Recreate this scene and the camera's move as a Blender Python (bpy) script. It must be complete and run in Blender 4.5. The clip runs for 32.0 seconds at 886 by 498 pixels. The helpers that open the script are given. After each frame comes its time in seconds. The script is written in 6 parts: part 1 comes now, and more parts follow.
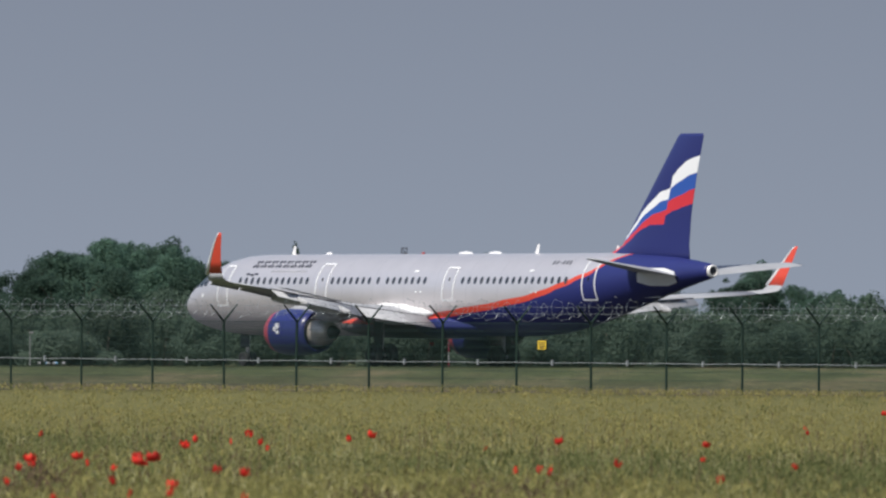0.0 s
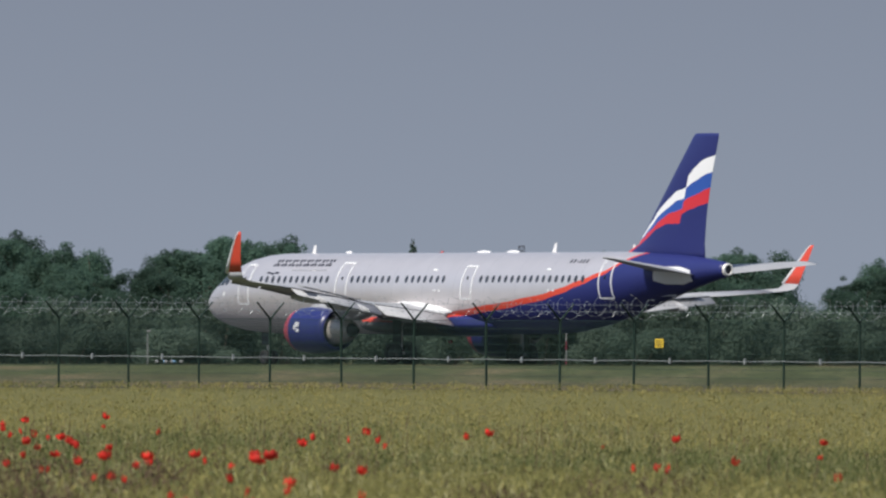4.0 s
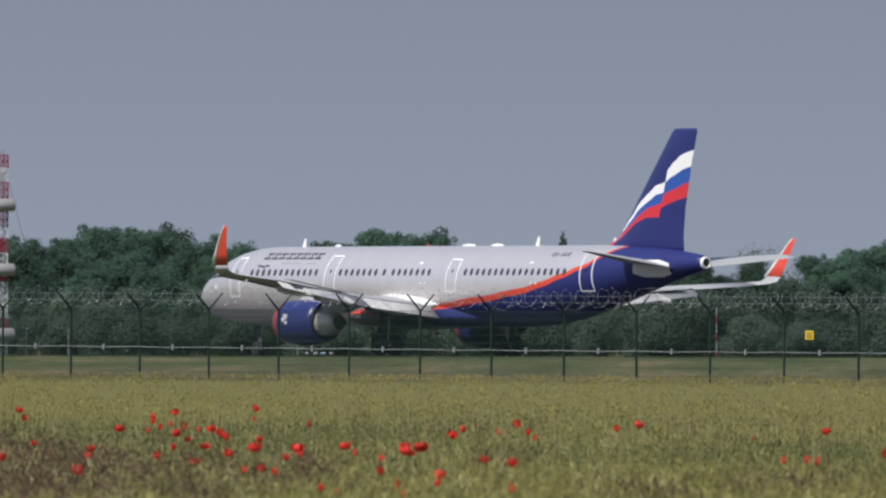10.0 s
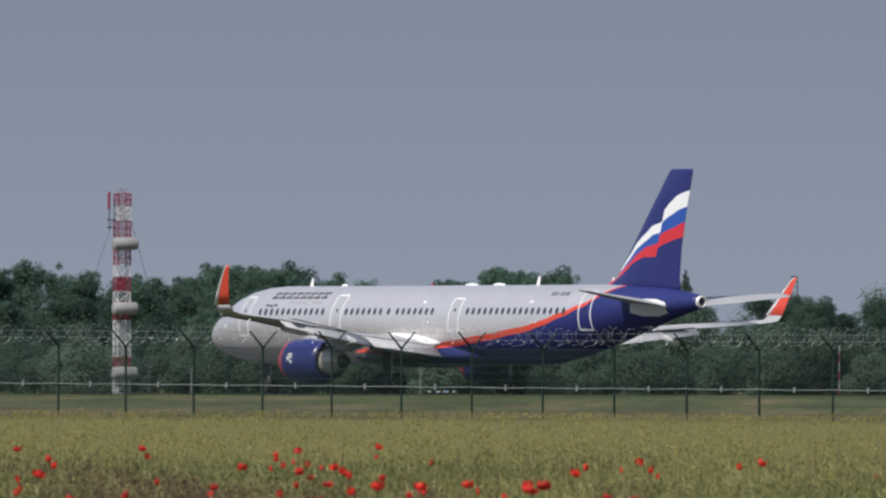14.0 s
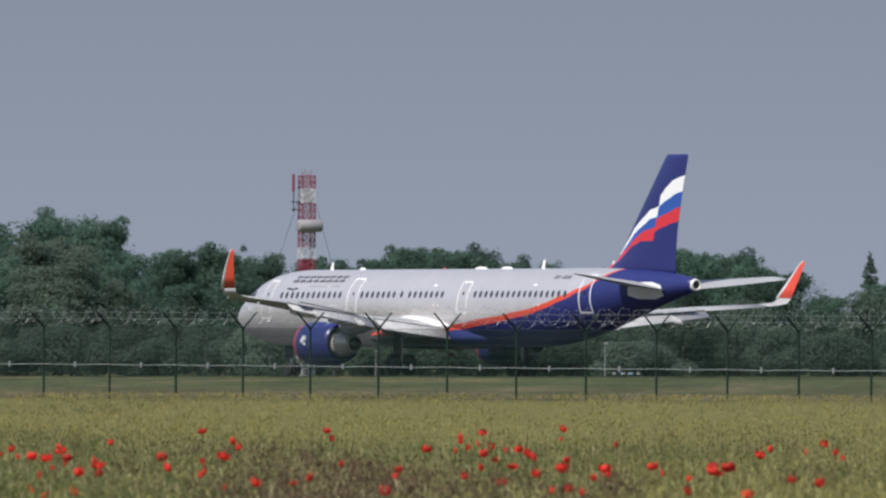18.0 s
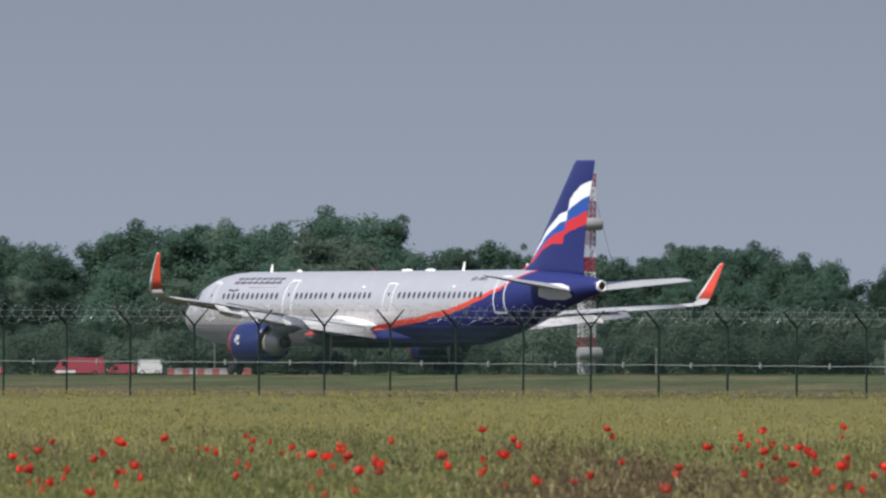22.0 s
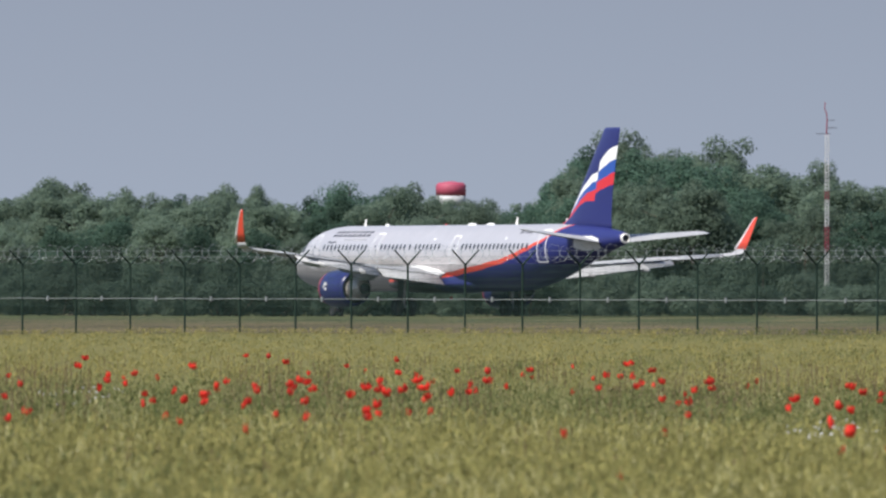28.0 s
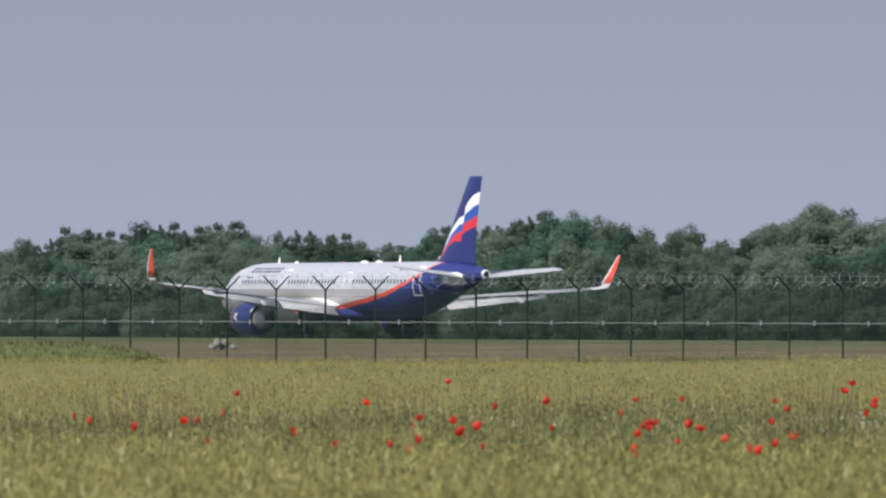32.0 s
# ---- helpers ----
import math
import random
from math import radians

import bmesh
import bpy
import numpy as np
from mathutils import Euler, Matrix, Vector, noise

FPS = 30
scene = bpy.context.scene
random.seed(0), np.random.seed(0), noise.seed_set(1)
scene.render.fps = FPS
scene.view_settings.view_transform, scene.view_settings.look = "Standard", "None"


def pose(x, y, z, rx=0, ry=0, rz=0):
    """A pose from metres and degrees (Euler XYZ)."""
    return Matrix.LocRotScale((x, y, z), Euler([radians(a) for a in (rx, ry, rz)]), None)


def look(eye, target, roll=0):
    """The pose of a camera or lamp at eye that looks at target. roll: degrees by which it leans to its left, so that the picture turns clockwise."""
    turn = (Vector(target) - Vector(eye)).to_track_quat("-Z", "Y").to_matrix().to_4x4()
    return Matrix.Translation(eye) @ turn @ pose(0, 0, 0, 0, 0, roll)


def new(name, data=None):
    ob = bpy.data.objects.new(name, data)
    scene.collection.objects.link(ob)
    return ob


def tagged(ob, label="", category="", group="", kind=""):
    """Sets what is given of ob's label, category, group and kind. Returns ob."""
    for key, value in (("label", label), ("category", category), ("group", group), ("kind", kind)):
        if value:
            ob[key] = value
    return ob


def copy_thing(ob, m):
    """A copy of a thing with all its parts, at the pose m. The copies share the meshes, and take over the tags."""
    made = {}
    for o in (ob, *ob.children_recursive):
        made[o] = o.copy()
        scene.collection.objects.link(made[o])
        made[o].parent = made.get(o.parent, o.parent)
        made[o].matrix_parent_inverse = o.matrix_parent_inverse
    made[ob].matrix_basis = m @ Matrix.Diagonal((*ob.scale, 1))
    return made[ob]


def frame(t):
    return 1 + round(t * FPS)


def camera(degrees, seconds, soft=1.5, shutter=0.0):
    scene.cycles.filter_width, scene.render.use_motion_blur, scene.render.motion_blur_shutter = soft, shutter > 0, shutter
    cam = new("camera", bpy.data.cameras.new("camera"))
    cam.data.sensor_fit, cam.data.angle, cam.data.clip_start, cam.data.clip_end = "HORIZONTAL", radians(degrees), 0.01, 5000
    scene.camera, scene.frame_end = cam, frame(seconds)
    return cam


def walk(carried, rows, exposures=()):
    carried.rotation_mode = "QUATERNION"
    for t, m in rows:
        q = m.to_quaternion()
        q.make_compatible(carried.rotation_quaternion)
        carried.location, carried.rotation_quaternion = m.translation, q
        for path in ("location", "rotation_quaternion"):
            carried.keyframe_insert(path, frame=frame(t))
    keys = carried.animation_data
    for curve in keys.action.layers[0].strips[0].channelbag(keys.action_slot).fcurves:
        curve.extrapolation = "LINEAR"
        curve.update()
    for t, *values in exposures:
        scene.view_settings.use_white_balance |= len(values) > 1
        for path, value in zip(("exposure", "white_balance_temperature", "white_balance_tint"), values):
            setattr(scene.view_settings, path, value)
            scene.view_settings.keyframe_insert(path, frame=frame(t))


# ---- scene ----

LENS = 2 * math.degrees(math.atan(784 / 27000))
cam = camera(LENS, 32.0, soft=2.3)
cam.data.dof.use_dof, cam.data.dof.focus_distance, cam.data.dof.aperture_fstop = True, 500.0, 12.0
EYE = 2.0          # height of the tripod head over the field
# seconds, pan to the left, tilt upwards, lean (degrees)
PATH = [
    (0, 0.3737, 0.3262, 0.36),
    (0.5, 0.4127, 0.3446, 0.36),
    (1, 0.5329, 0.3592, 0.35),
    (1.5, 0.7052, 0.2599, 0.35),
    (2, 0.7247, 0.2456, 0.35),
    (2.5, 0.7830, 0.2900, 0.35),
    (4.5, 0.8149, 0.3170, 0.34),
    (5, 0.8577, 0.2854, 0.34),
    (5.2, 1.1340, 0.3058, 0.33),
    (5.5, 0.8611, 0.3359, 0.34),
    (6, 0.9034, 0.2958, 0.34),
    (6.5, 0.8318, 0.2660, 0.34),
    (7, 1.1016, 0.2833, 0.33),
    (7.5, 0.8514, 0.2935, 0.34),
    (8, 0.9715, 0.2433, 0.34),
    (8.5, 1.1372, 0.2512, 0.33),
    (9, 1.3225, 0.2817, 0.33),
    (9.5, 1.3161, 0.3036, 0.33),
    (10, 1.3779, 0.2832, 0.33),
    (10.5, 1.2966, 0.1428, 0.33),
    (11, 1.4818, 0.1052, 0.32),
    (11.5, 1.5824, 0.2628, 0.32),
    (12, 1.6378, 0.3429, 0.31),
    (12.5, 1.5792, 0.3582, 0.32),
    (13, 1.5338, 0.3640, 0.32),
    (13.5, 1.6707, 0.3945, 0.31),
    (14, 1.8396, 0.4251, 0.30),
    (14.5, 1.9273, 0.4204, 0.30),
    (15, 2.0639, 0.3502, 0.29),
    (15.5, 2.2133, 0.2931, 0.28),
    (17.5, 2.3563, 0.3308, 0.27),
    (18, 2.5318, 0.3541, 0.26),
    (18.5, 2.7137, 0.3675, 0.25),
    (19, 2.8501, 0.3871, 0.24),
    (19.5, 2.7884, 0.4003, 0.25),
    (20, 2.8306, 0.3445, 0.25),
    (20.5, 3.0288, 0.2750, 0.23),
    (21, 3.2207, 0.2570, 0.22),
    (21.5, 3.3896, 0.3036, 0.21),
    (22, 3.5842, 0.3434, 0.20),
    (22.5, 3.7699, 0.3431, 0.19),
    (23, 3.9583, 0.3524, 0.18),
    (23.5, 4.4880, 0.2690, 0.17),
    (24, 4.8988, 0.2022, 0.16),
    (24.5, 5.1556, 0.1607, 0.15),
    (26.5, 6.4776, 0.1842, 0.11),
    (27, 7.0293, 0.1448, 0.10),
    (27.5, 7.4941, 0.1503, 0.09),
    (28, 7.7901, 0.1103, 0.08),
    (28.5, 8.0352, 0.1030, 0.08),
    (29, 8.3217, 0.1535, 0.08),
    (29.5, 8.7970, 0.1905, 0.08),
    (30, 9.1875, 0.2015, 0.08),
    (30.5, 9.6055, 0.2387, 0.08),
    (31, 9.9928, 0.2302, 0.08),
    (31.5, 10.3260, 0.2159, 0.08),
    (32, 10.6697, 0.2012, 0.08),
]
walk(cam, [(t, pose(0, 0, EYE, 90 + tilt, 0, pan) @ pose(0, 0, 0, 0, 0, roll)) for t, pan, tilt, roll in PATH],
     exposures=((0, -0.12), (10, -0.1), (11, -0.02), (12.5, -0.12), (14, -0.14), (16, -0.08), (19, 0.0), (24, 0.15), (28, 0.28), (32, 0.3)))

# ---- light: high sun through haze ----
SUN_ELEV, SUN_AZ = radians(51), radians(214)   # azimuth clockwise from +y
world = bpy.data.worlds.new("world")
scene.world = world
world.use_nodes = True
wn, wl = world.node_tree.nodes, world.node_tree.links
wn.clear()
sky = wn.new("ShaderNodeTexSky")
sky.sky_type, sky.sun_disc = "NISHITA", False
sky.sun_elevation, sky.sun_rotation = SUN_ELEV, SUN_AZ
sky.air_density, sky.dust_density, sky.ozone_density = 1.0, 1.5, 1.5
sky_bg = wn.new("ShaderNodeBackground")
sky_bg.inputs["Strength"].default_value = 0.125
wl.new(sky.outputs[0], sky_bg.inputs["Color"])
geo = wn.new("ShaderNodeTexCoord")
sep = wn.new("ShaderNodeSeparateXYZ")
wl.new(geo.outputs["Generated"], sep.inputs[0])
haze = wn.new("ShaderNodeValToRGB")           # grey-blue haze that thins out upwards
haze.color_ramp.elements[0].position, haze.color_ramp.elements[0].color = 0.0, (0.30, 0.345, 0.43, 1)
haze.color_ramp.elements[1].position, haze.color_ramp.elements[1].color = 0.035, (0.218, 0.252, 0.328, 1)
wl.new(sep.outputs["Z"], haze.inputs[0])
haze_bg = wn.new("ShaderNodeBackground")
wl.new(haze.outputs[0], haze_bg.inputs["Color"])
haze_bg.inputs["Strength"].default_value = 1.0
low = wn.new("ShaderNodeMapRange")
low.inputs["From Min"].default_value, low.inputs["From Max"].default_value = 0.06, 0.3
low.inputs["To Min"].default_value, low.inputs["To Max"].default_value = 0.0, 1.0
wl.new(sep.outputs["Z"], low.inputs["Value"])
mixw = wn.new("ShaderNodeMixShader")
wl.new(low.outputs[0], mixw.inputs[0])
wl.new(haze_bg.outputs[0], mixw.inputs[1])
wl.new(sky_bg.outputs[0], mixw.inputs[2])
wout = wn.new("ShaderNodeOutputWorld")
wl.new(mixw.outputs[0], wout.inputs["Surface"])

sun = new("sun", bpy.data.lights.new("sun", "SUN"))
sun.data.energy, sun.data.angle, sun.data.color = 4.5, radians(0.6), (1.0, 0.96, 0.9)
sun.matrix_world = look((math.sin(SUN_AZ) * math.cos(SUN_ELEV), math.cos(SUN_AZ) * math.cos(SUN_ELEV), math.sin(SUN_ELEV)), (0, 0, 0))

# ---- materials ----


def material(name, base, rough=0.6, metal=0.0, var=0.0, scale=3.0, bump=0.0, coat=0.0, spec=0.5, isle=0.0, obj=0.0):
    """Principled material with two scales of tone variation, and bump; isle and obj vary the tone from piece to piece."""
    m = bpy.data.materials.new(name)
    m.use_nodes = True
    nt = m.node_tree
    b = nt.nodes["Principled BSDF"]
    b.inputs["Roughness"].default_value, b.inputs["Metallic"].default_value = rough, metal
    b.inputs["Coat Weight"].default_value, b.inputs["Specular IOR Level"].default_value = coat, spec
    b.inputs["Base Color"].default_value = (*base, 1)
    if not (var or bump or isle or obj):
        return m
    tc = nt.nodes.new("ShaderNodeTexCoord")
    n1, n2 = nt.nodes.new("ShaderNodeTexNoise"), nt.nodes.new("ShaderNodeTexNoise")
    n1.inputs["Scale"].default_value, n2.inputs["Scale"].default_value = scale, scale * 9
    n1.inputs["Detail"].default_value, n2.inputs["Detail"].default_value = 4, 3
    for nd in (n1, n2):
        nt.links.new(tc.outputs["Object"], nd.inputs["Vector"])
    add = nt.nodes.new("ShaderNodeMath")
    add.operation = "ADD"
    nt.links.new(n1.outputs[0], add.inputs[0])
    nt.links.new(n2.outputs[0], add.inputs[1])
    val = nt.nodes.new("ShaderNodeMapRange")
    val.inputs["From Min"].default_value, val.inputs["From Max"].default_value = 0.6, 1.4
    val.inputs["To Min"].default_value, val.inputs["To Max"].default_value = 1 - var, 1 + var
    nt.links.new(add.outputs[0], val.inputs["Value"])
    out = val.outputs[0]
    for amount, kind, sock in ((isle, "ShaderNodeNewGeometry", "Random Per Island"), (obj, "ShaderNodeObjectInfo", "Random")):
        if amount:
            src, mr, mul = nt.nodes.new(kind), nt.nodes.new("ShaderNodeMapRange"), nt.nodes.new("ShaderNodeMath")
            mr.inputs["To Min"].default_value, mr.inputs["To Max"].default_value = 1 - amount, 1 + amount
            nt.links.new(src.outputs[sock], mr.inputs["Value"])
            mul.operation = "MULTIPLY"
            nt.links.new(out, mul.inputs[0])
            nt.links.new(mr.outputs[0], mul.inputs[1])
            out = mul.outputs[0]
    vm = nt.nodes.new("ShaderNodeVectorMath")
    vm.operation = "SCALE"
    vm.inputs[0].default_value = base
    nt.links.new(out, vm.inputs["Scale"])
    nt.links.new(vm.outputs[0], b.inputs["Base Color"])
    if bump:
        bp = nt.nodes.new("ShaderNodeBump")
        bp.inputs["Strength"].default_value, bp.inputs["Distance"].default_value = bump, 0.05
        nt.links.new(n2.outputs[0], bp.inputs["Height"])
        nt.links.new(bp.outputs[0], b.inputs["Normal"])
    return m


def translucent(m, amount, tint=1.25):
    """Let part of the light pass through thin leaves and petals."""
    nt = m.node_tree
    b, out = nt.nodes["Principled BSDF"], nt.nodes["Material Output"]
    tr, mx, sc = nt.nodes.new("ShaderNodeBsdfTranslucent"), nt.nodes.new("ShaderNodeMixShader"), nt.nodes.new("ShaderNodeVectorMath")
    sc.operation = "SCALE"
    sc.inputs["Scale"].default_value = tint
    nt.links.new(b.inputs["Base Color"].links[0].from_socket, sc.inputs[0])
    nt.links.new(sc.outputs[0], tr.inputs["Color"])
    mx.inputs[0].default_value = amount
    nt.links.new(b.outputs[0], mx.inputs[1])
    nt.links.new(tr.outputs[0], mx.inputs[2])
    nt.links.new(mx.outputs[0], out.inputs["Surface"])


def math_node(nt, op, a, b=None, c=None):
    nd = nt.nodes.new("ShaderNodeMath")
    nd.operation = op
    for i, v in enumerate((a, b, c)):
        if v is None:
            continue
        if isinstance(v, (int, float)):
            nd.inputs[i].default_value = v
        else:
            nt.links.new(v, nd.inputs[i])
    return nd.outputs[0]


def mix_colour(nt, fac, a, b):
    nd = nt.nodes.new("ShaderNodeMix")
    nd.data_type = "RGBA"
    nt.links.new(fac, nd.inputs[0])
    for sock, v in ((nd.inputs[6], a), (nd.inputs[7], b)):
        if isinstance(v, tuple):
            sock.default_value = (*v, 1)
        else:
            nt.links.new(v, sock)
    return nd.outputs[2]


def curve_node(nt, x, x0, x1, z0, z1, pts):
    """A smooth curve z(x) through pts, as a colour ramp over x0..x1 and z0..z1."""
    mr = nt.nodes.new("ShaderNodeMapRange")
    mr.inputs["From Min"].default_value, mr.inputs["From Max"].default_value = x0, x1
    nt.links.new(x, mr.inputs["Value"])
    cr = nt.nodes.new("ShaderNodeValToRGB")
    cr.color_ramp.interpolation = "CARDINAL"
    els = cr.color_ramp.elements
    els[0].position, els[1].position = 0.0, 1.0
    for i, (px, pz) in enumerate(pts):
        v = (pz - z0) / (z1 - z0)
        if 0 < i < len(pts) - 1:
            e = els.new((px - x0) / (x1 - x0))
        else:
            e = els[0] if i == 0 else els[len(els) - 1]
        e.color = (v, v, v, 1)
    nt.links.new(mr.outputs[0], cr.inputs[0])
    return math_node(nt, "MULTIPLY_ADD", cr.outputs[0], z1 - z0, z0)


SILVER, NAVY, ORANGE, WHITE, RED, BLUE = (0.845, 0.795, 0.782), (0.022, 0.029, 0.138), (0.62, 0.07, 0.04), (0.8, 0.8, 0.8), (0.58, 0.035, 0.05), (0.03, 0.09, 0.36)


def livery():
    """Silver-grey hull with a rising orange ribbon and navy belly and tail."""
    m = bpy.data.materials.new("hull_paint")
    m.use_nodes = True
    nt = m.node_tree
    b = nt.nodes["Principled BSDF"]
    tc, sp = nt.nodes.new("ShaderNodeTexCoord"), nt.nodes.new("ShaderNodeSeparateXYZ")
    nt.links.new(tc.outputs["Object"], sp.inputs[0])
    s = math_node(nt, "SUBTRACT", 22.0, sp.outputs["X"])
    height = math_node(nt, "ADD", sp.outputs["Z"], math_node(nt, "MULTIPLY_ADD", s, 0.0087, -0.19))
    top = curve_node(nt, s, 20.0, 39.0, 1.0, 6.6, ((20, 2.45), (23, 2.68), (25.7, 2.98), (29, 3.34), (31.8, 3.73), (33.6, 4.16), (35.2, 4.62), (36.6, 5.12), (39.0, 6.2)))
    low = curve_node(nt, s, 20.0, 39.0, 1.0, 6.6, ((20, 2.1), (23, 2.40), (25.7, 2.66), (29, 3.03), (31.8, 3.43), (33.6, 3.88), (35.2, 4.38), (36.6, 4.95), (39.0, 6.1)))
    is_orange = math_node(nt, "LESS_THAN", height, top)
    is_navy = math_node(nt, "LESS_THAN", height, low)
    aft = math_node(nt, "GREATER_THAN", s, 21.3)
    is_orange = math_node(nt, "MULTIPLY", is_orange, aft)
    is_navy = math_node(nt, "MULTIPLY", is_navy, aft)
    noise_a = nt.nodes.new("ShaderNodeTexNoise")
    noise_a.inputs["Scale"].default_value, noise_a.inputs["Detail"].default_value = 1.3, 5
    nt.links.new(tc.outputs["Object"], noise_a.inputs["Vector"])
    tone = nt.nodes.new("ShaderNodeMapRange")
    tone.inputs["To Min"].default_value, tone.inputs["To Max"].default_value = 0.93, 1.06
    nt.links.new(noise_a.outputs[0], tone.inputs["Value"])
    # panel joints round the hull
    frac = math_node(nt, "FRACT", math_node(nt, "DIVIDE", s, 2.65))
    joint = math_node(nt, "LESS_THAN", frac, 0.008)
    vm = nt.nodes.new("ShaderNodeVectorMath")
    vm.operation = "SCALE"
    vm.inputs[0].default_value = SILVER
    nt.links.new(math_node(nt, "SUBTRACT", tone.outputs[0], math_node(nt, "MULTIPLY", joint, 0.18)), vm.inputs["Scale"])
    col = mix_colour(nt, is_orange, vm.outputs[0], ORANGE)
    col = mix_colour(nt, is_navy, col, NAVY)
    nt.links.new(col, b.inputs["Base Color"])
    paint = math_node(nt, "MULTIPLY_ADD", is_orange, -0.72, 0.72)
    nt.links.new(paint, b.inputs["Metallic"])
    b.inputs["Roughness"].default_value = 0.42
    b.inputs["Coat Weight"].default_value, b.inputs["Specular IOR Level"].default_value = 0.12, 0.35
    return m


def fin_paint():
    """Navy fin with a waving white, blue and red ribbon that breaks at mid-chord."""
    m = bpy.data.materials.new("fin_paint")
    m.use_nodes = True
    nt = m.node_tree
    b = nt.nodes["Principled BSDF"]
    tc, sp = nt.nodes.new("ShaderNodeTexCoord"), nt.nodes.new("ShaderNodeSeparateXYZ")
    nt.links.new(tc.outputs["Object"], sp.inputs[0])
    s = math_node(nt, "SUBTRACT", 22.0, sp.outputs["X"])
    z = math_node(nt, "ADD", sp.outputs["Z"], 0.17)
    split = math_node(nt, "GREATER_THAN", math_node(nt, "MULTIPLY_ADD", z, -0.27, s), 38.58)

    def two(front, rear):
        lo = curve_node(nt, s, 35.0, 42.0, 4.0, 12.0, front)
        hi = curve_node(nt, s, 40.0, 44.0, 4.0, 12.0, rear)
        d = math_node(nt, "SUBTRACT", hi, lo)
        return math_node(nt, "LESS_THAN", z, math_node(nt, "MULTIPLY_ADD", d, split, lo))

    w1 = two(((35, 5.5), (37.0, 6.45), (37.7, 6.96), (38.6, 7.8), (40.0, 8.72), (40.9, 9.05), (42, 9.3)), ((40, 9.2), (41.2, 9.65), (41.5, 9.95), (42.1, 10.37), (43.3, 10.73), (44, 10.85)))
    w0 = two(((35, 5.48), (37.0, 6.36), (37.7, 6.78), (38.6, 7.5), (40.0, 8.26), (40.9, 8.55), (42, 8.75)), ((40, 8.6), (41.15, 9.12), (42.1, 9.6), (43.2, 9.93), (44, 10.1)))
    b0 = two(((35, 5.46), (37.0, 6.3), (37.7, 6.68), (38.6, 7.2), (39.5, 7.7), (40.5, 7.96), (42, 8.2)), ((40, 8.15), (41.0, 8.48), (42.1, 8.86), (42.9, 9.14), (44, 9.4)))
    r0 = two(((35, 5.3), (36.7, 5.93), (38.2, 6.72), (39.3, 7.2), (40.1, 7.28), (40.8, 7.3), (42, 7.4)), ((40, 7.5), (41.0, 7.88), (41.7, 8.1), (42.7, 8.38), (44, 8.7)))
    col = mix_colour(nt, w1, NAVY, WHITE)
    col = mix_colour(nt, w0, col, BLUE)
    col = mix_colour(nt, b0, col, RED)
    col = mix_colour(nt, r0, col, NAVY)
    nt.links.new(col, b.inputs["Base Color"])
    b.inputs["Roughness"].default_value = 0.35
    b.inputs["Coat Weight"].default_value = 0.1
    return m


